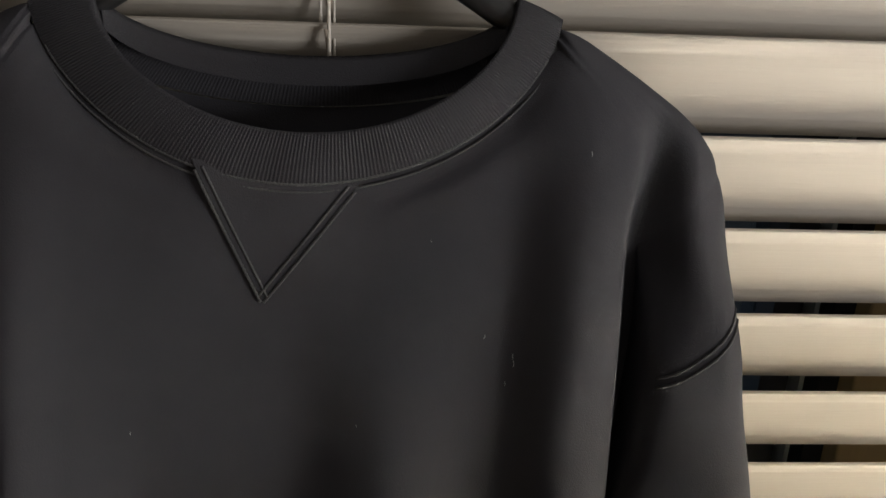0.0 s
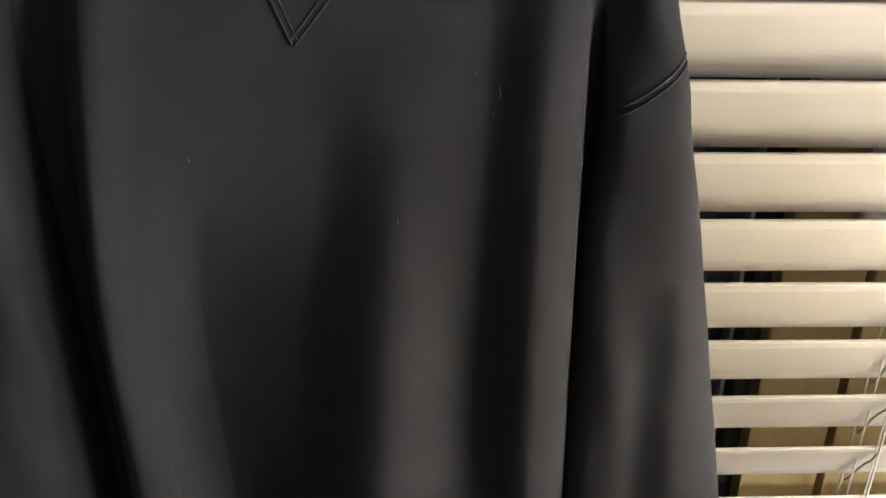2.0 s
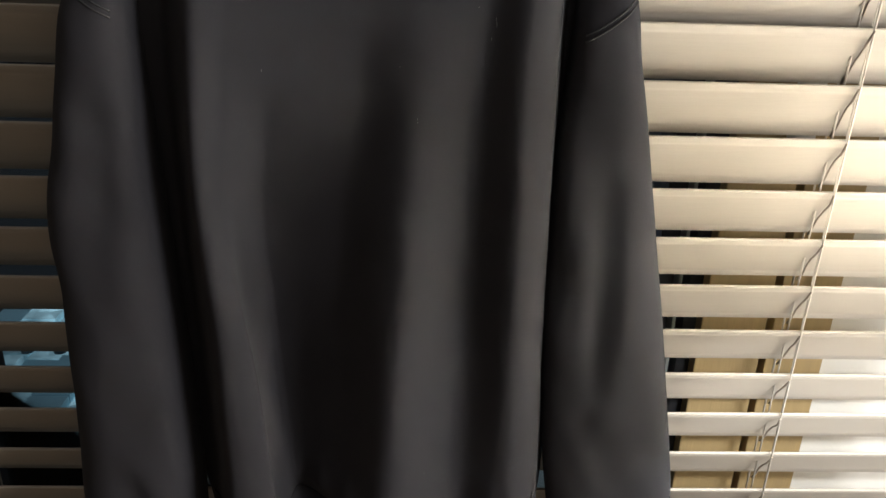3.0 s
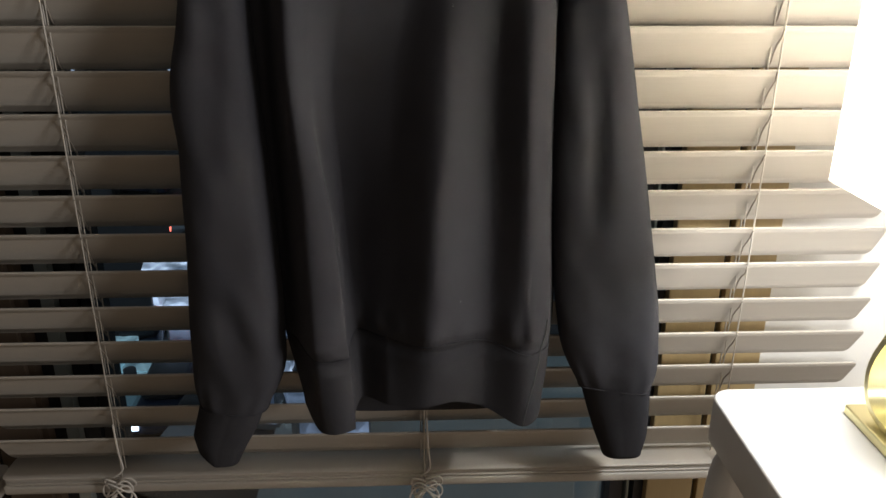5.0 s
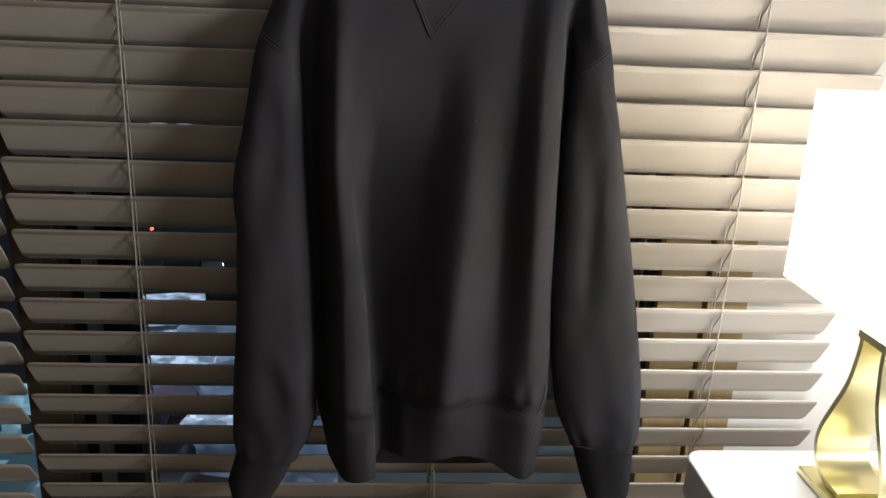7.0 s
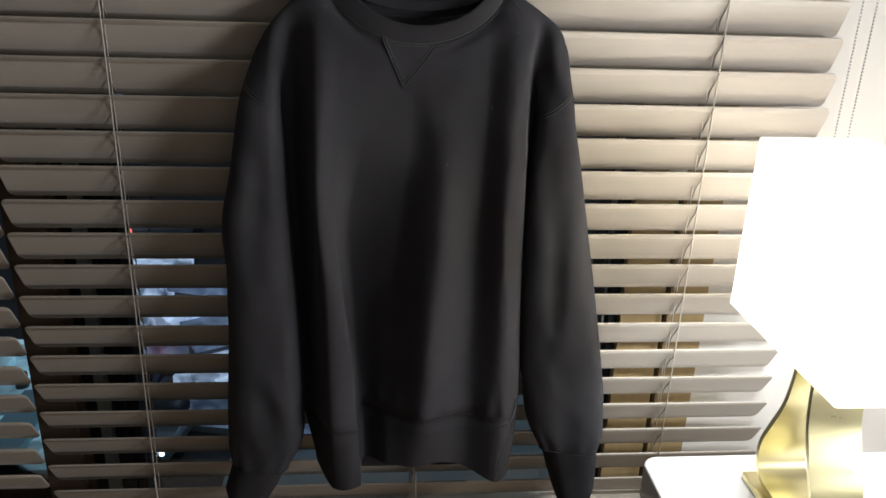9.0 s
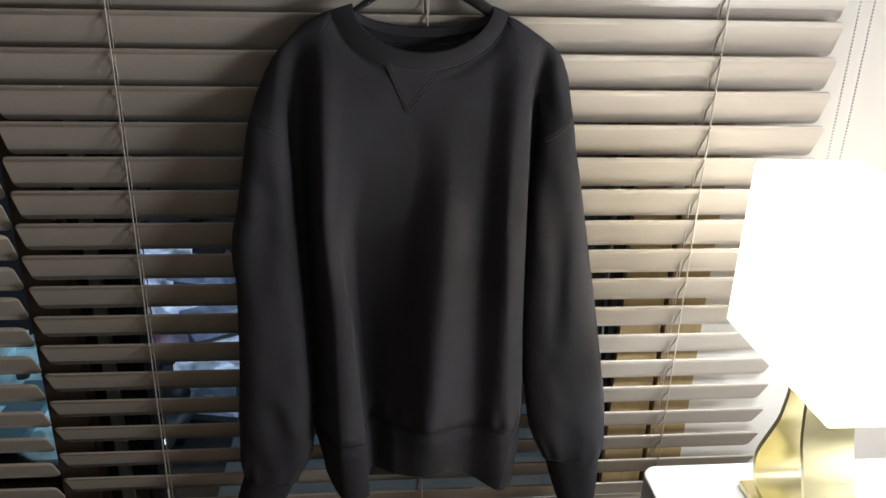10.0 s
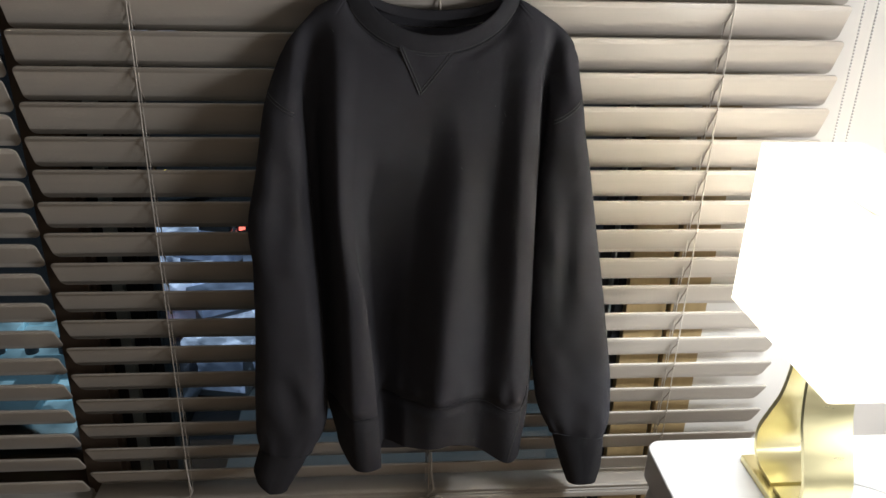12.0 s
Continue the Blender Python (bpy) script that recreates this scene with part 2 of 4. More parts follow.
def slat_mesh(length, name="slat"):
    """A slat along x from 0 to length; the room edge lies on the x axis, and the slat runs to +y, flat, with rounded corners."""
    r = 0.009
    out = []
    for cx, cy, a0 in ((r, r, 180), (length - r, r, 270), (length - r, SLAT_W - r, 0), (r, SLAT_W - r, 90)):
        for k in range(5):
            a = radians(a0 + 90 * k / 4)
            out.append((cx + r * math.cos(a), cy + r * math.sin(a)))
    bm = bmesh.new()
    loops = []
    for inset, z in ((0.0006, 0.0), (0, 0.0006), (0, SLAT_T - 0.0006), (0.0006, SLAT_T)):
        ring = []
        for x, y in out:
            x2 = x + (inset if x < length / 2 else -inset)
            y2 = y + (inset if y < SLAT_W / 2 else -inset)
            crown = 0.0016 * (1 - ((y2 / SLAT_W) * 2 - 1) ** 2)
            ring.append(bm.verts.new((x2, y2, z + crown)))
        loops.append(ring)
    n = len(out)
    for a, b in zip(loops, loops[1:]):
        for i in range(n):
            bm.faces.new((a[i], a[(i + 1) % n], b[(i + 1) % n], b[i]))
    # broad faces as strips across, so that the slat keeps its slight crown
    def cap(ring, flip):
        left = [ring[i] for i in (4, 3, 2, 1, 0, 19, 18, 17, 16, 15)]
        right = [ring[i] for i in (5, 6, 7, 8, 9, 10, 11, 12, 13, 14)]
        for i in range(9):
            f = (left[i], right[i], right[i + 1], left[i + 1])
            bm.faces.new(f[::-1] if flip else f)
    cap(loops[-1], False)
    cap(loops[0], True)
    bmesh.ops.recalc_face_normals(bm, faces=bm.faces[:])
    me = bpy.data.meshes.new(name)
    bm.to_mesh(me)
    bm.free()
    me.materials.append(M_slat)
    me.shade_smooth()
    me.set_sharp_from_angle(angle=radians(40))
    return me


def venetian_blind(x0, x1, drop, cords, label, seed):
    rng = random.Random(seed)
    blind = tagged(thing("venetian_blind", ((x0 + x1) / 2, 0.02, 2.0)), label, "blind", group="window blinds", kind="")
    back = -Vector(blind.location)
    me = slat_mesh(x1 - x0)

    def lay(y, z, tilt, wob=0.0):
        s = new("slat", me)
        s.parent = blind
        s.matrix_local = Matrix.Translation(back) @ Matrix.Translation((x0 + rng.uniform(-.0012, .0012), y, z)) @ \
            Matrix.Rotation(-tilt + wob, 4, "X") @ Matrix.Rotation(rng.uniform(-.0012, .0012), 4, "Z")
        return s

    def piece(name, bm, mat, lab="", smooth=True):
        ob = part(name, bm, mat, blind, lab, smooth)
        ob.location = back
        return ob

    last = 15
    for k in range(-14, last + 1):
        lay(0.0, TOP - PITCH * k - drop, tilt_of(k), rng.uniform(-.015, .015))
    zb = TOP - PITCH * 16 - drop
    lay(0.0, zb, radians(57))
    z = zb - 0.044
    for k in range(3):
        lay(-0.001 + rng.uniform(-.0015, .0015), z - 0.0115 - 0.0043 * k, radians(rng.uniform(-1, 1.5)))
    piece("bottom_rail", box(x0, x1, -0.001, 0.05, z - 0.034, z - 0.0215, 0.003, 3), M_slat, "taupe bottom rail")
    piece("head_rail", box(x0, x1, -0.005, 0.055, 1.93, 1.985, 0.003), M_slat, "taupe head rail")
    yb, zb2 = SLAT_W * math.cos(TILT), -SLAT_W * math.sin(TILT)
    for cx in cords:
        piece("front_cord", tube([(cx, -0.0022, 1.93), (cx + 0.001, -0.0024, 1.2), (cx, -0.0022, z - 0.02)], 0.0009), M_cord)
        piece("front_cord", tube([(cx + 0.0035, 0.004, 1.93), (cx + 0.0025, 0.004, 1.2), (cx + 0.0035, 0.004, z)], 0.0006), M_cord)
        piece("back_cord", tube([(cx - 0.001, yb + 0.002, 1.93), (cx - 0.001, yb + 0.002, z)], 0.0009), M_cord)
        piece("lift_cord", tube([(cx - 0.004, yb * .5, 1.93), (cx - 0.004, yb * .5, z)], 0.0008), M_white_cord)
        rungs = bmesh.new()
        for k in range(-14, last + 1):
            zz = TOP - PITCH * k - drop
            pts = [(cx + rng.uniform(-.001, .001), -0.0015 + (yb + 0.001) * q - 0.0022 * math.sin(TILT), zz + zb2 * q - 0.0016 - 0.0015 * math.sin(q * 9)) for q in
                   (0, .2, .4, .6, .8, 1)]
            tube(pts, 0.0009, 5, bm=rungs)
        ob = piece("ladder_lacing", rungs, M_cord_shadowed, "twisted ladder cords under the slats")
        ob["kind"] = "stuff"
    return blind, z


blind_main, stack_z = venetian_blind(-0.391, 0.662, 0.0, (-0.243, 0.130, 0.502), "taupe faux-wood venetian blind, slats half open, lowered over the window", 3)
blind_side, _ = venetian_blind(-1.30, -0.404, 0.0155, (-1.15, -0.55), "taupe faux-wood venetian blind over the neighbouring window", 5)


def cord_bundle(x, z_from, x_knot, z_knot, loops, seed, label):
    rng = random.Random(seed)
    ob = tagged(thing("cord_bundle", (x, -0.006, z_knot)), label, "cord", group="cord bundles")
    back = -Vector(ob.location)
    pts = spline([(x, -0.004, z_from), (x + 0.002, -0.006, (z_from + z_knot) / 2), (x + 0.004, -0.007, z_knot + 0.018), (x_knot, -0.008, z_knot + 0.006)], 8)
    t = part("tail", tube(pts, 0.0012), M_white_cord, ob)
    t.location = back
    pts = []
    n = 26 * loops
    for i in range(n):
        a = 2 * math.pi * i / 26
        k = i / n
        w = 0.017 + 0.004 * math.sin(3.1 * k * 6)
        pts.append((x_knot + 0.006 + w * math.sin(a), -0.010 - 0.004 * math.sin(2 * a + k * 4) - 0.003 * k,
                    z_knot - 0.022 * k + 0.009 * math.sin(2 * a + 1.3 * k) + 0.003 * math.sin(5 * k + seed)))
    c = part("coil", tube(pts, 0.0012), M_white_cord, ob, "looped off-white cord")
    c.location = back
    return ob


cord_bundle(0.133, 0.60, 0.126, 0.512, 5, 2, "off-white lift cord tied in loops under the blind")
cord_bundle(-0.243, 0.60, -0.252, 0.520, 4, 7, "off-white lift cord tied in loose loops")

# beaded chain loop beside the blind
chain = tagged(thing("bead_chain", (0.683, 0.0, 1.0)), "white plastic bead chain loop hanging beside the blind", "chain")
beads = bmesh.new()
z = 1.96
line = [(0.674, 0.0, 1.96 - 0.0042 * i) for i in range(218)]
line += [(0.683 - 0.0095 * math.cos(a), 0.0, 1.043 - 0.0095 * math.sin(a)) for a in (0.5, 1.05, 1.57, 2.1, 2.65)]
line += [(0.6925, 0.0, 1.04 + 0.0042 * i) for i in range(218)]
for p in line:
    bmesh.ops.create_icosphere(beads, subdivisions=1, radius=0.0016, matrix=Matrix.Translation(p))
ob = part("bead_strand", beads, M_bead, chain)
ob["kind"] = "stuff"
ob.location = -Vector(chain.location)
ob = part("thread", tube([(0.674, 0, 1.96), (0.674, 0, 1.045), (0.683, 0, 1.034), (0.6925, 0, 1.045), (0.6925, 0, 1.96)], 0.0007), M_table, chain)
ob.location = -Vector(chain.location)

# ---------------------------------------------------------------- sweatshirt
shirt = tagged(thing("sweatshirt", (0.12, -0.03, 0.65)), "black crew-neck fleece sweatshirt hanging creased on a black hanger", "sweatshirt")
SH = -Vector(shirt.location)


def sp(name, bm, mat, label="", smooth=True, parent=None):
    ob = part(name, bm, mat, parent or shirt, label, smooth)
    ob.location = SH if parent is None else (0, 0, 0)
    return ob


NX, NR = 0.1215, 0.1045
xl = table_of([(1.30, 0.008), (1.268, -0.0185), (1.2455, -0.043), (1.223, -0.060), (1.212, -0.066), (1.195, -0.062), (1.17, -0.057), (1.14, -0.054), (1.10, -0.052), (1.0, -0.045), (0.88, -0.038), (0.79, -0.034), (0.72, -0.024), (0.65, -0.010)])
xr = table_of([(1.30, 0.229), (1.268, 0.257), (1.2495, 0.287), (1.227, 0.3015), (1.214, 0.3045), (1.195, 0.294), (1.17, 0.285), (1.14, 0.279), (1.10, 0.2745), (1.036, 0.269), (0.957, 0.267), (0.87, 0.268), (0.80, 0.275), (0.75, 0.277), (0.70, 0.273), (0.65, 0.266)])
shoulder = table_of([(-0.08, 1.211), (-0.052, 1.244), (-0.031, 1.263), (-0.004, 1.278), (0.018, 1.288), (0.228, 1.284), (0.250, 1.271), (0.270, 1.258), (0.289, 1.2445), (0.305, 1.222)])
thick = table_of([(1.30, 0.010), (1.25, 0.016), (1.20, 0.022), (1.10, 0.028), (0.90, 0.030), (0.65, 0.034)])
YC = -0.018


def bumpf(x, a, p, b):
    if x <= a or x >= b:
        return 0.0
    t = (x - a) / (p - a) if x < p else (b - x) / (b - p)
    return t * t * (3 - 2 * t)


def smooth_through(ks, vs, x):
    """A smooth line through (ks, vs) that never overshoots between two of them."""
    if x <= ks[0]:
        return vs[0]
    if x >= ks[-1]:
        return vs[-1]
    i = max(k for k in range(len(ks) - 1) if ks[k] <= x)
    h = [b - a for a, b in zip(ks, ks[1:])]
    d = [(b - a) / w for a, b, w in zip(vs, vs[1:], h)]

    def slope(k):
        if k == 0 or k == len(ks) - 1 or d[k - 1] * d[k] <= 0:
            return 0.0
        return 2 / (1 / d[k - 1] + 1 / d[k])
    t = (x - ks[i]) / h[i]
    return ((1 + 2 * t) * (1 - t) ** 2 * vs[i] + t * (1 - t) ** 2 * h[i] * slope(i)
            + t * t * (3 - 2 * t) * vs[i + 1] - t * t * (1 - t) * h[i] * slope(i + 1))


def falling(pairs):
    pairs = sorted(pairs)
    ks, vs = [a for a, _ in pairs], [b for _, b in pairs]
    return lambda z: smooth_through(ks, vs, z)


FOLDS = []


def fold_line(run, depth):
    """A line along which the fleece hangs: it runs down the front as (height, x), with its depth in millimetres as (height, depth)."""
    FOLDS.append((falling(run), falling(depth)))


fold_line([(1.25, -0.048), (1.15, -0.058), (1.0, -0.08)], [(1.266, 0), (1.24, 6), (1.22, 10), (1.15, 9), (1.0, 0)])
# hollow beside the left sleeve, crest of the left fold, the edge where it rolls over
fold_line([(1.25, -0.024), (1.11, -0.027), (0.96, -0.025), (0.79, -0.021), (0.66, -0.020)], [(1.264, 0), (1.245, -10), (1.22, -17), (1.12, -21), (0.90, -15), (0.66, -10)])
fold_line([(1.25, 0.008), (1.12, 0.006), (1.0, 0.005), (0.85, 0.009), (0.66, 0.013)], [(1.265, 0), (1.22, 10), (1.12, 28), (1.0, 43), (0.85, 53), (0.66, 54)])
fold_line([(1.22, 0.036), (1.12, 0.026), (1.0, 0.020), (0.86, 0.033), (0.74, 0.042), (0.66, 0.046)], [(1.265, 0), (1.22, 5), (1.12, 16), (1.0, 30), (0.86, 41), (0.66, 43)])
# deep pocket
fold_line([(1.22, 0.072), (1.12, 0.062), (1.0, 0.042), (0.86, 0.046), (0.74, 0.055), (0.66, 0.059)], [(1.265, 0), (1.22, 3), (1.12, 6), (1.0, -12), (0.86, -27), (0.76, -26), (0.66, -20)])
fold_line([(1.20, 0.114), (1.12, 0.116), (1.0, 0.098), (0.85, 0.092), (0.66, 0.092)], [(1.265, 0), (1.20, 2), (1.12, 2), (1.0, 0), (0.85, -2), (0.66, 4)])
# middle fold and the hollow after it
fold_line([(1.20, 0.158), (1.12, 0.159), (1.0, 0.153), (0.85, 0.143), (0.66, 0.138)], [(1.25, 0), (1.19, 4), (1.12, 13), (1.0, 34), (0.85, 42), (0.76, 34), (0.66, 22)])
fold_line([(1.20, 0.204), (1.10, 0.202), (0.95, 0.199), (0.85, 0.197), (0.66, 0.194)], [(1.25, 0), (1.19, 5), (1.10, 9), (1.0, 9), (0.85, 10), (0.66, 9)])
# crest along the right side and the hollow at the armhole
fold_line([(1.235, 0.244), (1.20, 0.237), (1.10, 0.233), (1.0, 0.234), (0.85, 0.239), (0.66, 0.243)], [(1.266, 0), (1.245, 8), (1.22, 15), (1.15, 24), (1.0, 34), (0.85, 35), (0.66, 28)])
fold_line([(1.235, 0.257), (1.20, 0.252), (1.10, 0.2525), (1.0, 0.256), (0.85, 0.263), (0.66, 0.266)], [(1.262, 0), (1.245, 5), (1.22, 12), (1.15, 19), (1.0, 26), (0.85, 26), (0.66, 19)])
fold_line([(1.235, 0.270), (1.20, 0.2655), (1.10, 0.2645), (0.85, 0.273), (0.66, 0.275)], [(1.260, 0), (1.245, -9), (1.22, -17), (1.18, -21), (1.10, -17), (0.66, -8)])
fold_line([(1.24, 0.289), (1.17, 0.298), (1.10, 0.33)], [(1.264, 0), (1.235, 7), (1.20, 10), (1.10, 8)])


@functools.lru_cache(maxsize=None)
def fold_row(z):
    return [a(z) for a, _ in FOLDS], [0.001 * b(z) for _, b in FOLDS]


def ridge(x, z):
    """How far a point lies on the left fold, which rolls over to the right: 0 to 1."""
    xs, _ = fold_row(round(z, 3))
    return step(xs[1], xs[3] - 0.006, x) * (1 - step(xs[3] - 0.004, xs[3] + 0.008, x))


def folds(x, z):
    z = round(z, 3)
    xs, ds = fold_row(z)
    f = smooth_through(xs, ds, x)
    low = step(1.25, 0.66, z)
    f += 0.0036 * noise.noise(Vector((x * 9, z * 2.2, 0.4))) * (0.3 + low) + 0.0012 * noise.noise(Vector((x * 30, z * 9, 2.0)))
    # the band gathers the fleece, which blouses over it
    f += 0.0045 * bumpf(z, 0.736, 0.752, 0.81) - 0.004 * bumpf(z, 0.715, 0.732, 0.738)
    f += 0.0016 * bumpf(z, 0.738, 0.748, 0.79) * math.sin(x * 190 + 9 * noise.noise(Vector((x * 12, 1, 1))))
    return f


def front_y(x, z):
    a, b = xl(z), xr(z)
    t = min(1.0, abs(2 * (x - a) / (b - a) - 1))
    e = math.sqrt(max(0.0, 1 - t ** (3.0 + (4.0 if x < 0.12 else 11.0) * step(1.24, 1.13, z))))
    return YC - (thick(z) + folds(x, z)) * e


def neck_z(x):
    t = min(1.0, abs((x - NX) / NR))
    return 1.286 - 0.0655 * max(0.0, 1 - t * t) ** 0.62


def top_z(x):
    return neck_z(x) if abs(x - NX) < NR else shoulder(x)


hem_line = table_of([(-0.03, 0.645), (0.015, 0.644), (0.042, 0.651), (0.068, 0.652), (0.10, 0.655), (0.16, 0.666), (0.20, 0.652), (0.235, 0.637), (0.28, 0.641)])


def hem_z(s):
    return hem_line(-0.012 + 0.278 * s)


SEAM = 0.862


@functools.lru_cache(maxsize=None)
def body_top(s, back):
    z = 1.25
    for _ in range(30):
        x = xl(z) + (xr(z) - xl(z)) * s
        z = 0.4 * z + 0.6 * (top_z(x) if not back else (shoulder(x) if abs(x - NX) >= NR else 1.282 - 0.036 * math.sqrt(max(0, 1 - ((x - NX) / NR) ** 2))))
    return x, z


def body_point(s, v, back):
    x0, zt0 = body_top(s, back)
    low = hem_z(s) if not back else 0.612 + 0.03 * abs(2 * s - 1) ** 5
    z = zt0 + (low - zt0) * v
    x = xl(z) + (xr(z) - xl(z)) * s
    nk = math.sqrt(max(0.0, 1 - ((x0 - NX) / NR) ** 2))
    w = 1 - min(1.0, v / 0.03)
    rise = max(math.sqrt(max(0.0, 1 - w * w)), nk)
    t = abs(2 * s - 1)
    if back:
        return (x, YC + 0.014 * rise * (1 - t ** 3) ** 0.5 , z)
    roll = 0.012 * step(1.06, 0.89, z) * ridge(x, z)
    return (x + roll, YC + (front_y(x, z) - YC) * rise, z)


S_N = 230
sgrid = [0.5 - 0.5 * math.cos(math.pi * j / S_N) * (0.75 + 0.25 * abs(math.cos(math.pi * j / S_N))) for j in range(S_N + 1)]


def body_ring(i_rows, v0, v1, puff=0.0):
    def p(i, j):
        v = v0 + (v1 - v0) * i / (i_rows - 1)
        if j <= S_N:
            x, y, z = body_point(sgrid[j], v, False)
        else:
            x, y, z = body_point(sgrid[2 * S_N - j], v, True)
        return (x, y - puff if j <= S_N else y, z)
    return grid(i_rows, 2 * S_N, p, True)


sp("body", body_ring(170, 0.0, SEAM), M_fabric)
hem = sp("hem_band", body_ring(34, SEAM, 1.0, 0.0006), M_rib, "black ribbed hem band")

# hem seam and side seam
def on_body(s, v, out=0.0012):
    x, y, z = body_point(s, v, False)
    return (x, y - out, z)


sp("hem_seam", tube([on_body(s, SEAM + 0.001, 0.0006) for s in (0.02 + 0.96 * k / 140 for k in range(141))], lambda t: 0.0008 + 0.00015 * math.sin(t * 260)), M_rib, parent=hem)
sp("side_seam", tube([on_body(0.90 + 0.05 * (1 - k / 30), 0.80 + 0.2 * k / 30, 0.0006) for k in range(31)], 0.0008), M_thread)


# sleeves
def sleeve(name, xin, xout, yc, depth, z_top, z_seam, cuff_rows, seed, skew, side, creases):
    fi, fo, fy, fd = table_of(xin), table_of(xout), table_of(yc), table_of(depth)
    n = 72

    def ring(z, a, b, cx, cy, j, wr=1.0):
        q = 2 * math.pi * j / n
        c, s = math.cos(q), math.sin(q)
        lean = 0.15 * step(1.02, 0.84, z) if side > 0 else 0.0
        ex = math.copysign(abs(c) ** 0.78, c)
        ey = math.copysign(abs(s) ** 0.78, s)
        x, y = cx + a * ex, cy - b * ey * (0.93 - lean + (0.07 + lean) * ex * side if s > 0 else 1.0)
        k = noise.noise(Vector((x * 14 + seed, z * 5 - x * 6, seed)))
        k2 = noise.noise(Vector((x * 30 + seed, z * 22 + x * 20, seed + 3)))
        gather = math.exp(-((z - z_seam - 0.012) / 0.022) ** 2)
        y += wr * (0.008 * k + 0.0020 * k2 + 0.0009 * gather * math.sin(q * 11 + seed)) * (1 if s > 0 else 0.2)
        if s > 0:
            # slanting creases where the arm hangs from the armhole and above the elbow
            for (ax, az), (bx, bz), w, d in creases:
                u = max(0.0, min(1.0, ((x - ax) * (bx - ax) + (z - az) * (bz - az)) / ((bx - ax) ** 2 + (bz - az) ** 2)))
                off = (x - ax - (bx - ax) * u) - 0.4 * (z - az - (bz - az) * u)
                y += d * math.sin(math.pi * (0.08 + 0.84 * u)) * math.exp(-(off / w) ** 2) * math.exp(-((z - az - (bz - az) * u) / 0.05) ** 2)
        m = step(1.145, 1.200, z)
        if s > 0 and m > 0:
            # over the shoulder the fabric runs on from the body
            u = min(1.0, abs(2 * (x - 0.115) / (2 * abs(fo(z) - 0.115))))
            e = math.sqrt(max(0.0, 1 - u ** (3.0 + (4.0 if x < 0.12 else 11.0) * step(1.24, 1.13, z))))
            y += (YC - (thick(z) + folds(x, z)) * e + 0.0015 - y) * m
        elif m > 0:
            y += (YC - 0.010 * s - y) * m
        return (x, min(y, -0.006), z)

    def p(i, j):
        t = i / 119
        z = z_top + (z_seam - z_top) * t
        xi, xo = fi(z), fo(z)
        w = min(1.0, t / 0.05)
        cap = math.sqrt(max(0.0, 1 - (1 - w) ** 2)) if t < 0.05 else 1.0
        cap *= 1 - 0.07 * max(0.0, (t - 0.96) / 0.04) ** 2
        return ring(z, (xo - xi) / 2 * (0.3 + 0.7 * cap), fd(z) * cap, (xi + xo) / 2, fy(z), j, step(0, .2, t))

    sl = sp(name, grid(120, n, p, True), M_fabric)
    ci, co = table_of([(r[0], r[1]) for r in cuff_rows]), table_of([(r[0], r[2]) for r in cuff_rows])
    z0, z1 = cuff_rows[0][0], cuff_rows[-1][0]
    lean = 0.15 if side > 0 else 0.0

    def c(i, j):
        t = min(1.0, i / 25)
        z = z0 + (z1 - z0) * t
        xi, xo = ci(z), co(z)
        q = 2 * math.pi * j / 144
        cc, ss = math.cos(q), math.sin(q)
        ex = math.copysign(abs(cc) ** (0.78 - 0.08 * t), cc)
        ey = math.copysign(abs(ss) ** (0.78 - 0.08 * t), ss)
        a, b = (xo - xi) / 2 - 0.001 + 0.0004 * math.cos(72 * q), fd(z_seam) * (0.95 - 0.40 * t) + 0.0004 * math.cos(72 * q)
        if i > 25:
            a, b = a - 0.002 * (i - 25), b - 0.002 * (i - 25)
        x = (xi + xo) / 2 + a * ex
        y = fy(z_seam) + 0.004 * t - b * ey * (0.93 - lean * (1 - t) + 0.04 * t + (0.07 + lean) * ex * side * (1 - t) if ss > 0 else 1.0)
        y += 0.008 * noise.noise(Vector((x * 14 + seed, z_seam * 5 - x * 6, seed))) * (1 - t)
        return (x, min(y, -0.006), z + skew(x, t))
    cf = sp("cuff", grid(28, 144, c, True), M_rib, "black ribbed cuff")
    ring_pts = []
    for j in range(72):
        x, y, z = p(119, j)
        ring_pts.append((x, y - 0.0004, z))
    sp("cuff_seam", tube(ring_pts, 0.0009, 6, True), M_rib, parent=cf)

    def at_front(x, z):
        xi, xo = fi(z), fo(z)
        u = max(-1.0, min(1.0, (x - (xi + xo) / 2) / ((xo - xi) / 2)))
        cc = math.copysign(abs(u) ** (1 / 0.78), u)
        jj = math.acos(cc) / (2 * math.pi) * n
        t = (z - z_top) / (z_seam - z_top)
        return p(t * 119, jj)
    return at_front


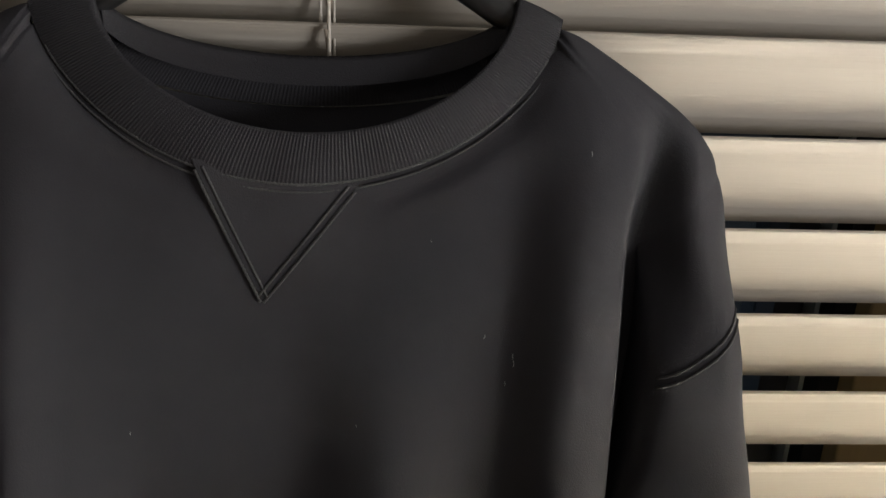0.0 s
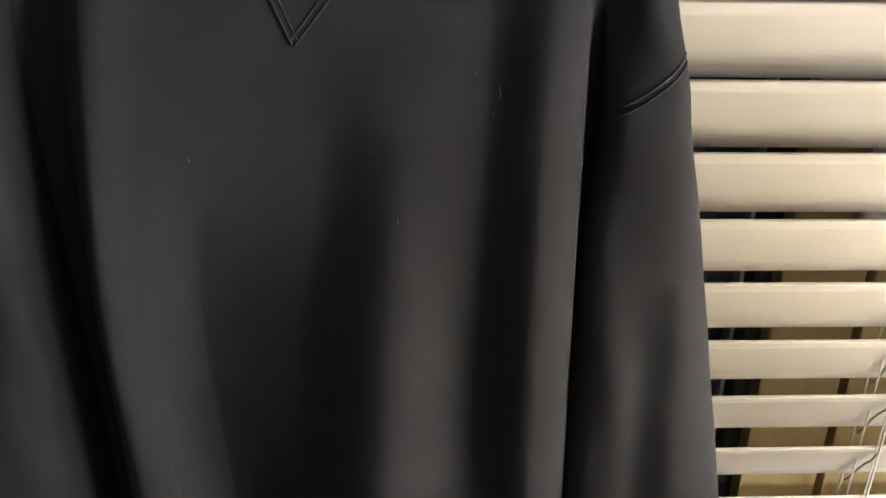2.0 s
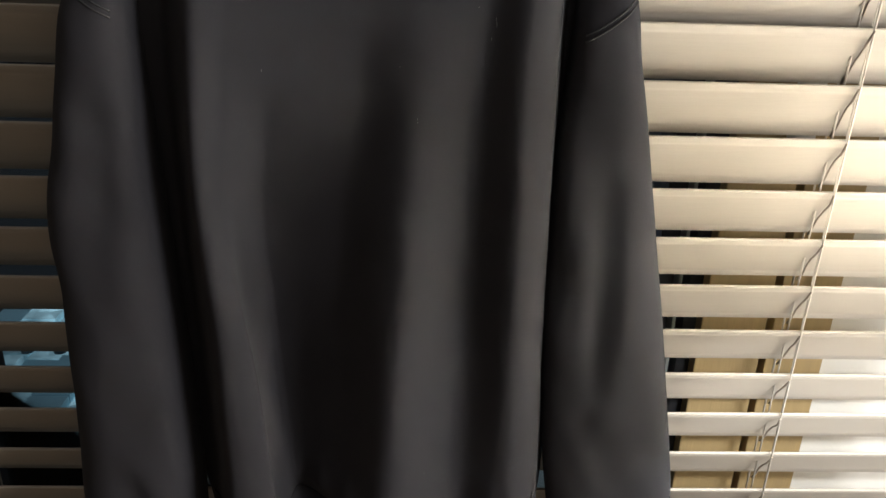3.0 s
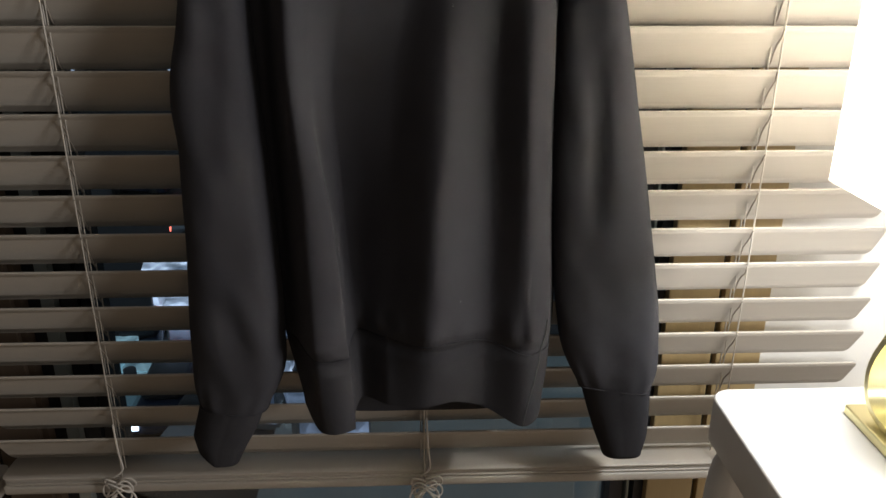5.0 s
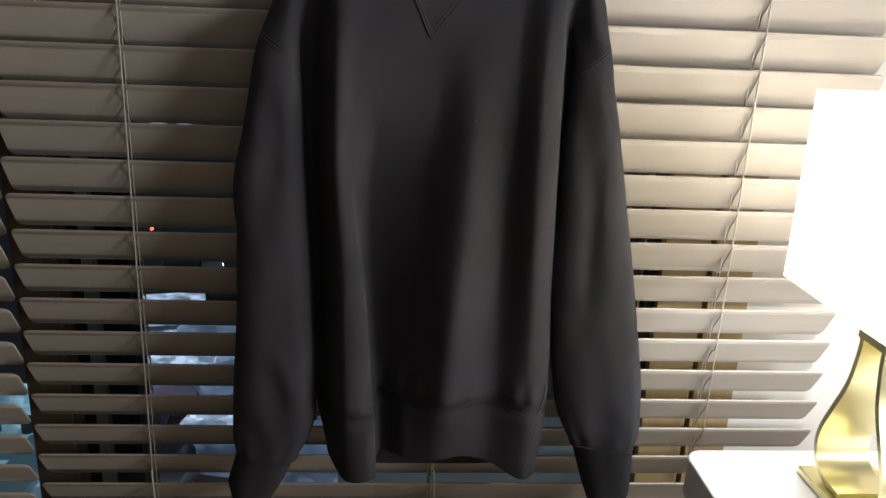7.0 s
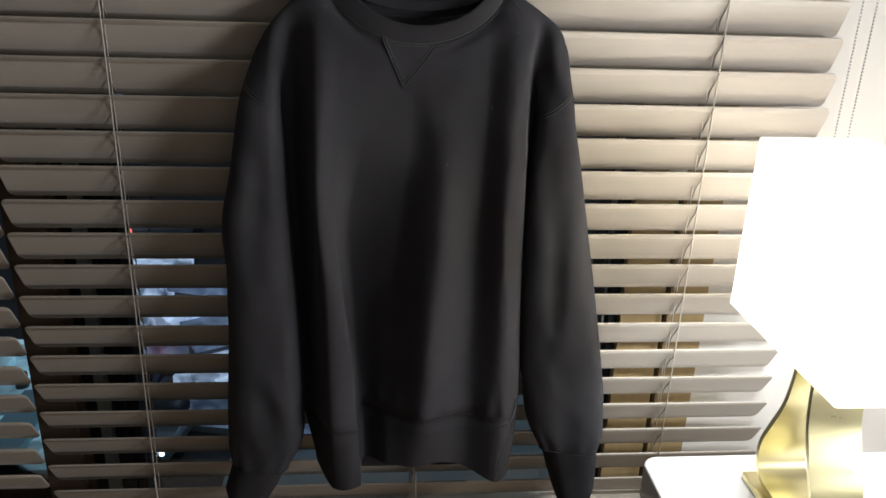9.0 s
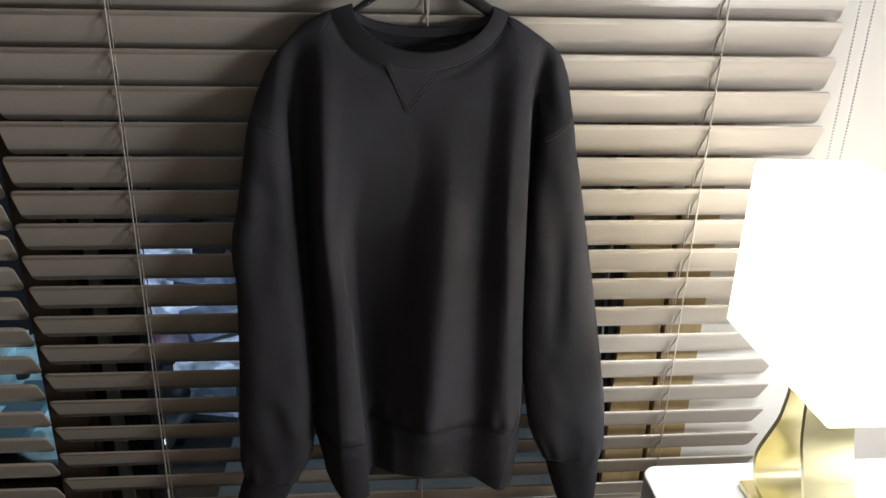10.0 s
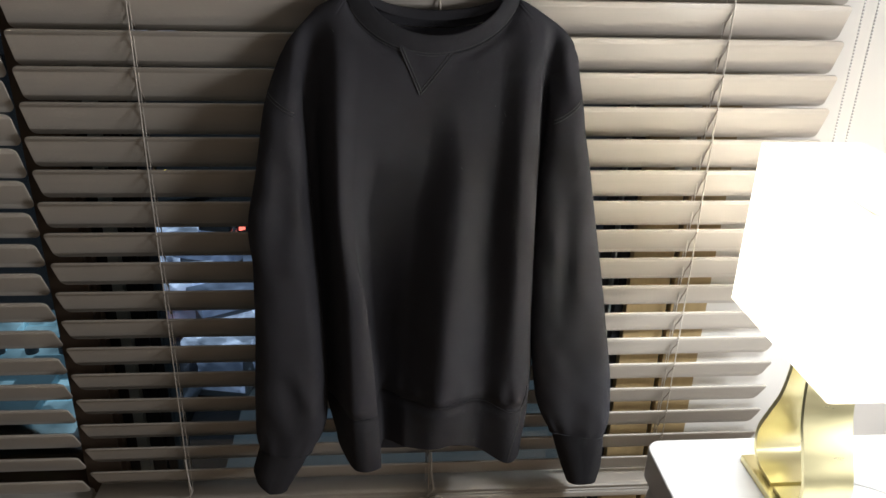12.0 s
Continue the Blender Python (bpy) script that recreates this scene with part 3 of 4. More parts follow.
rs = sleeve("sleeve",
            [(1.268, 0.250), (1.24, 0.260), (1.21, 0.266), (1.18, 0.269), (1.15, 0.268), (1.10, 0.264), (1.066, 0.2605), (0.94, 0.260), (0.80, 0.270), (0.72, 0.282), (0.67, 0.306)],
            [(1.268, 0.256), (1.2495, 0.287), (1.227, 0.3015), (1.199, 0.308), (1.177, 0.310), (1.138, 0.3135), (1.086, 0.324), (1.008, 0.339), (0.934, 0.354), (0.846, 0.371), (0.772, 0.385), (0.70, 0.391), (0.672, 0.386)],
            [(1.262, -0.019), (1.20, -0.031), (1.10, -0.041), (0.9, -0.046), (0.67, -0.050)],
            [(1.262, 0.008), (1.20, 0.022), (1.10, 0.034), (0.9, 0.040), (0.75, 0.043), (0.67, 0.031)],
            1.240, 0.672,
            [(0.674, 0.307, 0.385), (0.64, 0.317, 0.388), (0.606, 0.328, 0.3895), (0.578, 0.339, 0.386)], 2.0, lambda x, t: 0.0, 1,
            (((0.276, 1.11), (0.300, 0.99), 0.014, 0.006), ((0.296, 1.03), (0.305, 0.86), 0.010, 0.007), ((0.325, 0.735), (0.372, 0.712), 0.010, 0.002)))
ls = sleeve("sleeve",
            [(1.268, -0.016), (1.24, -0.030), (1.21, -0.035), (1.181, -0.038), (1.15, -0.038), (1.11, -0.035), (1.0, -0.029), (0.88, -0.023), (0.79, -0.020), (0.703, -0.021), (0.658, -0.044)],
            [(1.268, -0.018), (1.2455, -0.043), (1.223, -0.060), (1.19, -0.074), (1.172, -0.081), (1.137, -0.088), (1.10, -0.094), (1.065, -0.100), (1.02, -0.111), (1.0, -0.113), (0.98, -0.1125), (0.96, -0.109), (0.86, -0.112), (0.76, -0.120), (0.68, -0.124), (0.658, -0.121)],
            [(1.262, -0.019), (1.20, -0.031), (1.10, -0.043), (1.0, -0.048), (0.9, -0.051), (0.75, -0.054), (0.66, -0.053)],
            [(1.262, 0.008), (1.20, 0.022), (1.10, 0.033), (0.9, 0.038), (0.75, 0.040), (0.67, 0.029)],
            1.240, 0.658,
            [(0.660, -0.121, -0.046), (0.63, -0.128, -0.058), (0.604, -0.133, -0.072), (0.580, -0.130, -0.084)], 5.0,
            lambda x, t: 0.020 * t * max(0.0, (-0.110 - x) / 0.02), -1,
            (((-0.060, 1.10), (-0.070, 0.98), 0.014, 0.004), ((-0.075, 0.80), (-0.055, 0.70), 0.014, 0.004)))

# armhole seams
for fn, a, b in ((rs, (0.3085, 1.170), (0.272, 1.144)), (ls, (-0.080, 1.173), (-0.046, 1.152))):
    for off in (0.0, 0.004):
        pts = []
        for k in range(25):
            t = k / 24
            x, z = a[0] + (b[0] - a[0]) * t, a[1] + (b[1] - a[1]) * t - 0.0012 * math.sin(math.pi * t) - off
            q = Vector(fn(x, z))
            pts.append(q + Vector((0, -0.0004, 0)))
        sp("armhole_seam", tube(pts, lambda t: 0.0006 + 0.00015 * math.sin(t * 90)), M_thread)


# collar
def collar_curves(a):
    c, s = math.cos(a), math.sin(a)
    f = max(0.0, s)
    b = max(0.0, -s)
    outer = Vector((NX - NR * c, YC - 0.002 + 0.013 * b, 1.2865 - 0.0655 * f ** 1.2 - 0.040 * b))
    if f:
        outer.y = YC - 0.001 + (front_y(outer.x, outer.z) - YC) * f
    inner = Vector((0.1245 - 0.0825 * c, YC - 0.003 - 0.018 * f + 0.011 * b, 1.2945 - 0.0525 * f ** 1.1 - 0.0265 * b))
    return outer, inner


RIBS = 400


def collar_point(i, j):
    a = 2 * math.pi * j / (RIBS * 6)
    outer, inner = collar_curves(a)
    t = i / 13
    out = Vector((-0.3 * math.cos(a), -1.0 if math.sin(a) > -0.2 else 0.6, 0.25)).normalized()
    rib = 0.00011 * math.cos(2 * math.pi * j / 6)
    if t <= 0.75:
        u = t / 0.75
        p = outer.lerp(inner, u) + out * (0.0002 + 0.0016 * math.sin(math.pi * min(1, u * 0.92 + 0.08)) ** 0.8 + rib)
    else:
        u = (t - 0.75) / 0.25
        p = inner + out * (0.001 * (1 - u)) - out * 0.004 * u + Vector((0, 0, -0.010 * u * u)) + Vector((0, 0.003 * u if math.sin(a) > 0 else 0, 0))
    return p


collar = sp("collar", grid(14, RIBS * 6, collar_point, True), M_rib, "black ribbed crew collar")
for off, rad in ((0.0004, 0.0007), (-0.0028, 0.0005)):
    pts = []
    for k in range(260):
        a = math.pi * (0.10 + 0.80 * k / 259)
        o, i2 = collar_curves(a)
        d = (o - i2).normalized()
        q = o - d * off
        pts.append((q.x, q.y - 0.0004, q.z))
    sp("collar_seam", tube(pts, lambda t, r=rad: r * (1 + 0.25 * math.sin(t * 900))), M_thread, parent=collar)

# v-shaped insert under the collar
va, vb, vc = (0.080, 1.231), (0.106, 1.1725), (0.146, 1.2225)


def vpoint(i, j):
    t = i / 20
    s = j / 20
    lx, lz = va[0] + (vb[0] - va[0]) * t, va[1] + (vb[1] - va[1]) * t
    rx, rz = vc[0] + (vb[0] - vc[0]) * t, vc[1] + (vb[1] - vc[1]) * t
    x, z = lx + (rx - lx) * s, lz + (rz - lz) * s
    return (x, front_y(x, z) - 0.0012, z)


insert = sp("neck_insert", grid(21, 21, vpoint), M_fabric, "black v-shaped ribbed neck insert")
for a, b in ((va, vb), (vc, vb)):
    for off, rad in ((-0.0008, 0.0007), (0.0026, 0.0006)):
        pts = []
        d = Vector((b[0] - a[0], b[1] - a[1])).normalized()
        nrm = Vector((-d.y, d.x)) * (1 if a is va else -1)
        for k in range(60):
            t = 0.07 + 0.93 * k / 59
            x = a[0] + (b[0] - a[0]) * t + nrm.x * off
            z = a[1] + (b[1] - a[1]) * t + nrm.y * off
            pts.append((x, front_y(x, z) - 0.0014, z))
        sp("insert_seam", tube(pts, lambda t, r=rad: r * (1 + 0.22 * math.sin(t * 170))), M_thread, parent=insert)

# lint caught on the fleece
rng = random.Random(11)
for x, z, l in ((0.2105, 1.151, 0.006), (0.2075, 1.140, 0.002), (0.198, 1.160, 0.0015), (0.238, 1.237, 0.002), (0.158, 1.085, 0.003), (0.05, 1.115, 0.0015), (0.175, 1.2, 0.001), (0.145, 1.12, 0.001), (0.168, 0.79, 0.002), (0.046, 0.705, 0.004), (0.002, 1.245, 0.003)):
    x2 = x + rng.uniform(-.4, .4) * l
    zs = [z - l / 2 + l * k / 6 for k in range(7)]
    pts = [(x + (x2 - x) * k / 6 + 0.05 * l * math.sin(k), front_y(x, zz) - 0.0012, zz) for k, zz in enumerate(zs)]
    sp("lint", tube(pts, 0.00007, 4), M_lint, "pale lint fibre")

# hanger
hanger = tagged(thing("clothes_hanger", (0.125, -0.02, 1.34)), "black plastic clothes hanger with a steel hook", "hanger")


def arm_point(i, j, sign):
    t = i / 40
    dx = 0.125 * t
    zt = 1.3365 - 0.39 * dx - 1.9 * dx * dx
    h = 0.0075 - 0.002 * t
    q = 2 * math.pi * j / 16
    w = 0.006 - 0.001 * t
    return (0.125 + sign * dx + 0.003 * math.sin(q), YC + 0.002 + w * math.cos(q), zt - h + h * math.sin(q))


for sign in (-1, 1):
    a = part("arm", grid(41, 16, lambda i, j, s=sign: arm_point(i, j, s), True), M_hanger, hanger)
    a.location = -Vector(hanger.location)
hk = spline([(0.125, -0.02, 1.335), (0.125, -0.02, 1.352), (0.118, -0.012, 1.372), (0.125, 0.000, 1.388), (0.132, 0.010, 1.376)], 10)
h = part("hook", tube(hk, 0.0018, 8), M_steel, hanger, "steel wire hook")
h.location = -Vector(hanger.location)

# ---------------------------------------------------------------- side table
TT = 0.718
table = tagged(thing("side_table", (0.62, -0.38, 0.0)), "white lacquered side table with a thick rounded top", "table")


def tpart(name, bm, label="", smooth=True):
    ob = part(name, bm, M_table, table, label, smooth)
    ob.location = -Vector(table.location)
    return ob


TX0, TX1, TY0, TY1 = 0.416, 0.860, -0.640, -0.139


def rounded_slab(x0, x1, y0, y1, z0, z1, r, soft):
    out = []
    for cx, cy, a0 in ((x0 + r, y0 + r, 180), (x1 - r, y0 + r, 270), (x1 - r, y1 - r, 0), (x0 + r, y1 - r, 90)):
        for k in range(9):
            a = radians(a0 + 90 * k / 8)
            out.append((cx, cy, math.cos(a), math.sin(a)))
    rows = [(soft, z0), (soft * .3, z0 + soft * .3), (0, z0 + soft), (0, z1 - soft), (soft * .3, z1 - soft * .3), (soft, z1)]
    bm = bmesh.new()
    rings = [[bm.verts.new((cx + (r - i) * c, cy + (r - i) * s, z)) for cx, cy, c, s in out] for i, z in rows]
    n = len(out)
    for a, b in zip(rings, rings[1:]):
        for k in range(n):
            bm.faces.new((a[k], a[(k + 1) % n], b[(k + 1) % n], b[k]))
    bm.faces.new(rings[-1])
    bm.faces.new(rings[0][::-1])
    return bm


top = tpart("tabletop", rounded_slab(TX0, TX1, TY0, TY1, TT - 0.050, TT, 0.022, 0.003), "white lacquered tabletop with a thick edge")


def leg(cx, cy):
    """A flattened round leg whose domed head goes into the underside of the top."""
    rows = [(0.80, 0.0), (0.86, 0.004), (0.90, 0.3), (1.0, TT - 0.120)]
    rows += [(math.cos(a) ** 0.6, TT - 0.120 + 0.0685 * math.sin(a)) for a in (0.2, 0.45, 0.7, 0.95, 1.2, 1.4)]

    def p(i, j):
        k, z = rows[i]
        a = 2 * math.pi * j / 28
        c, s2 = math.cos(a), math.sin(a)
        return (cx + 0.0235 * k * math.copysign(abs(c) ** 0.75, c), cy + 0.0250 * k * math.copysign(abs(s2) ** 0.75, s2), z)
    bm = grid(len(rows), 28, p, True)
    bmesh.ops.holes_fill(bm, edges=bm.edges[:])
    return bm


for cx in (TX0 + 0.0265, TX1 - 0.0265):
    for cy in (TY0 + 0.029, TY1 - 0.029):
        tpart("leg", leg(cx, cy))

# ---------------------------------------------------------------- lamp
lamp = tagged(thing("table_lamp", (0.5625, -0.2545, TT)), "lit lamp with curved brass strips and white rectangular shade", "lamp")


def lpart(name, bm, mat, label="", smooth=True):
    ob = part(name, bm, mat, lamp, label, smooth)
    ob.location = -Vector(lamp.location)
    return ob


LX, LY = 0.5625, -0.2545
lpart("base_plate", box(0.531, 0.620, -0.322, -0.187, TT, TT + 0.010, 0.0015), M_brass, "brass base plate", False)


def strip(sign):
    pts = [(p[0], p[1]) for p in [tuple(v) for v in profile2]]
    bm = bmesh.new()
    rows = []
    n = len(pts)
    for i, (d, z) in enumerate(pts):
        a, b = pts[max(0, i - 1)], pts[min(n - 1, i + 1)]
        tx, tz = b[0] - a[0], b[1] - a[1]
        l = math.hypot(tx, tz)
        nx, nz = -tz / l * 0.003, tx / l * 0.003
        ring = []
        for x in (0.540, 0.600):
            for s in (1, -1):
                ring.append(bm.verts.new((x, LY + sign * (d + s * nx), z + s * nz)))
        rows.append(ring)
    for a, b in zip(rows, rows[1:]):
        for k, l in ((0, 1), (1, 3), (3, 2), (2, 0)):
            bm.faces.new((a[k], a[l], b[l], b[k]))
    for r in (rows[0], rows[-1]):
        bm.faces.new((r[0], r[1], r[3], r[2]))
    bmesh.ops.recalc_face_normals(bm, faces=bm.faces[:])
    return bm


profile2 = spline([(d, z, 0) for d, z in ((0.018, 0.905), (0.019, 0.885), (0.026, 0.850), (0.043, 0.812), (0.055, 0.785), (0.058, 0.765), (0.052, 0.745), (0.035, 0.734), (0.004, 0.7312))], 10)
for sign in (1, -1):
    ob = lpart("strip", strip(sign), M_brass, "curved polished brass strip")
    ob.data.set_sharp_from_angle(angle=radians(35))
lpart("cap", box(0.538, 0.602, LY - 0.023, LY + 0.023, 0.905, 0.915, 0.001), M_brass, smooth=False)
lpart("stem", tube([(LX, LY, 0.915), (LX, LY, 0.955)], 0.006, 12), M_brass)
lpart("socket", tube([(LX, LY, 0.950), (LX, LY, 0.976)], 0.012, 16), M_brass)
bulb = bmesh.new()
bmesh.ops.create_uvsphere(bulb, u_segments=20, v_segments=12, radius=0.024, matrix=Matrix.Translation(BULB))
bl = lpart("bulb", bulb, M_bulb, "glowing bulb")
bl.visible_shadow = False


def shade_ring(i, j):
    corners = [(0.500, -0.3715), (0.625, -0.3715), (0.625, -0.1375), (0.500, -0.1375)]
    rr = 0.004
    k, s = divmod(j, 8)
    cx = corners[k][0] + (rr if k in (0, 3) else -rr)
    cy = corners[k][1] + (rr if k in (0, 1) else -rr)
    a = radians(180 + 90 * k + 90 * s / 7)
    inset = 0.0 if i < 2 else 0.0014
    z = (0.937, 1.140, 1.140, 0.937)[i]
    return (cx + (rr - inset) * math.cos(a), cy + (rr - inset) * math.sin(a), z)


sh = grid(5, 32, lambda i, j: shade_ring(i % 4, j), True)
bmesh.ops.remove_doubles(sh, verts=sh.verts[:], dist=1e-5)
so = lpart("shade", sh, M_shade, "white linen rectangular shade", False)
for z in (0.9385, 1.1385):
    pts = [Vector(shade_ring(0, j)) for j in range(32)]
    rim = lpart("shade_rim", tube([(p.x, p.y, z) for p in pts], 0.0006, 6, True), M_shade)
    rim.parent, rim.location = so, (0, 0, 0)
lpart("cable", tube(spline([(0.600, -0.25, TT + 0.003), (0.66, -0.24, TT + 0.0025), (0.74, -0.30, TT + 0.0025), (0.82, -0.36, TT + 0.0025)], 10), 0.0024), M_table)

# ---------------------------------------------------------------- night city outside
tagged(part("ground", box(-400, 400, 3, 900, -14.5, -14.0), M_asphalt, smooth=False), "dark asphalt ground of the city below", "ground", kind="structure")


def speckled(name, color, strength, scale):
    """A glow that breaks up into patches; on roofs it stands in for street light."""
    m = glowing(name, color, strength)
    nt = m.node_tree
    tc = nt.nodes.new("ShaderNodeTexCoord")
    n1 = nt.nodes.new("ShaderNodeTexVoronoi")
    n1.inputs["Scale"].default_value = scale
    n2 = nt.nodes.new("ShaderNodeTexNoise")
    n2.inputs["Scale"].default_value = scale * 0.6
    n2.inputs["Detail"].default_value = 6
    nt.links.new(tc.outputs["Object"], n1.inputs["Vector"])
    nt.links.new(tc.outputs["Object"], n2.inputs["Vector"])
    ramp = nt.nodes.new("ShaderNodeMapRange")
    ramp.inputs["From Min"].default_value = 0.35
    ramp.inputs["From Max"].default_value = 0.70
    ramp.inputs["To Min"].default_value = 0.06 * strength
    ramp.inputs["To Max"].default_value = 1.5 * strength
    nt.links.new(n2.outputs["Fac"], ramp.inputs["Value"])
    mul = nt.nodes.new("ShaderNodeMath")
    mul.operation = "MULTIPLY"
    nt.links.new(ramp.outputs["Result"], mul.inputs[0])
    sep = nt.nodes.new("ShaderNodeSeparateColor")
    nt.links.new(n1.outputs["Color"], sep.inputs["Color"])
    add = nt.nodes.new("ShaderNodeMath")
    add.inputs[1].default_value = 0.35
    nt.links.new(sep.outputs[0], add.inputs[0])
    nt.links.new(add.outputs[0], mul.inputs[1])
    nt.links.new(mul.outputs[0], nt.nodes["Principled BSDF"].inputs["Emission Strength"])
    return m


M_teal = speckled("teal_light", (0.42, 0.62, 0.68), 0.55, 1.2)
M_teal_dim = glowing("teal_light_dim", (0.22, 0.36, 0.42), 0.13)
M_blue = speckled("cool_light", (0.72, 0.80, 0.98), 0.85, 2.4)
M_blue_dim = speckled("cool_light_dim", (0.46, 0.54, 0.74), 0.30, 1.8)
M_star = glowing("white_lamp", (0.85, 0.92, 1.0), 4.0)
M_amber = glowing("amber_lamp", (1.0, 0.72, 0.10), 5.0)
M_red = glowing("red_lamp", (1.0, 0.16, 0.10), 3.0)
GZ = -14.0


def lit_kiosk(x, y, w, d, h, turn, roof_mat, face_mat, label):
    k = tagged(thing("market_kiosk", (x, y, GZ)), label, "kiosk", group="lit kiosks in the street")
    k.rotation_euler = (0, 0, turn)
    part("body", box(-w / 2, w / 2, -d / 2, d / 2, 0, h * .8, 0.03), M_concrete, k, smooth=False)
    # the roof is no lamp: its emission replaces street light falling on it
    part("roof", box(-w / 2 - .2, w / 2 + .2, -d / 2 - .2, d / 2 + .2, h * .8 + .01, h, 0.05), roof_mat, k, "pale roof, street light put in as its own glow", smooth=False)
    part("shop_front", box(-w / 2 + .1, w / 2 - .1, -d / 2 - .06, -d / 2 - .01, 0.3, h * .7), face_mat, k, "glowing shop front", smooth=False)
    return k


def street_lamp(x, y, h, mat, label, globe=0.065):
    k = tagged(thing("street_lamp", (x, y, GZ)), label, "street lamp", group="street lamps")
    part("pole", tube([(0, 0, 0), (0, 0, h)], lambda t: 0.09 - 0.04 * t, 8), M_facade, k)
    g = bmesh.new()
    bmesh.ops.create_uvsphere(g, u_segments=12, v_segments=8, radius=globe, matrix=Matrix.Translation((0, 0, h + globe * 0.7)))
    part("globe", g, mat, k, "glowing globe")
    return k


def car(x, y, turn, paint, label):
    k = tagged(thing("car", (x, y, GZ)), label, "car", group="cars in the street")
    k.rotation_euler = (0, 0, turn)
    part("body", box(-2.1, 2.1, -0.85, 0.85, 0.3, 0.85, 0.15, 3), paint, k)
    part("cabin", box(-1.2, 0.9, -0.72, 0.72, 0.851, 1.42, 0.22, 3), M_black, k)
    for sx in (-1.3, 1.3):
        for sy in (-0.8, 0.8):
            part("wheel", tube([(sx, sy - 0.1, 0.32), (sx, sy + 0.1, 0.32)], 0.32, 14), M_gasket, k)
    for sy in (-0.6, 0.6):
        part("headlight", box(2.06, 2.16, sy - 0.11, sy + 0.11, 0.56, 0.73, 0.03), M_star, k, smooth=False)
        part("tail_light", box(-2.16, -2.06, sy - 0.16, sy + 0.16, 0.6, 0.8, 0.03), M_red, k, smooth=False)
    return k


rng = random.Random(21)
# kiosks made up to give the bluish-white patches of the lit street
pale = "small street kiosk with a self-glowing cool white roof"
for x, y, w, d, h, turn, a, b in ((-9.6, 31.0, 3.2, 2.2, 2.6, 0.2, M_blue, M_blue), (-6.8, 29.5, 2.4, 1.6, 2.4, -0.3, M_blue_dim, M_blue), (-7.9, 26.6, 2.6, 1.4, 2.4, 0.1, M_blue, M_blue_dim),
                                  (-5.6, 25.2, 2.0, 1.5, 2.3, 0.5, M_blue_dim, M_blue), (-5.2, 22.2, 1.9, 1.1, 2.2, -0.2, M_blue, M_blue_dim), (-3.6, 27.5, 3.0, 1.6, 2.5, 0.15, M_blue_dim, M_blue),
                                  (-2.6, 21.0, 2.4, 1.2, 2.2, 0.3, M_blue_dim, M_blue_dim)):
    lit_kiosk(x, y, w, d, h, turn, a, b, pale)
for x, y, h, m in ((-10.2, 33.5, 4.0, M_star), (-13.6, 46.0, 4.5, M_star), (12.0, 34.0, 4.0, M_star),
                   (18.0, 42.0, 4.5, M_star), (15.4, 39.0, 4.0, M_star), (2.4, 24.0, 3.0, M_star)):
    street_lamp(x, y, h, m, "tall street lamp with a glowing round globe")
for x in (-12.85, -12.2):
    street_lamp(x, 43.0, 0.9, M_amber, "low bollard lamp glowing amber beside the road", 0.16)
silver = material("silver_paint", (0.35, 0.37, 0.40), 0.3, 0.4)
dark_paint = material("dark_blue_paint", (0.04, 0.05, 0.09), 0.3)
dark_car, silver_car = "dark blue car with lit headlights", "silver car with lit headlights"
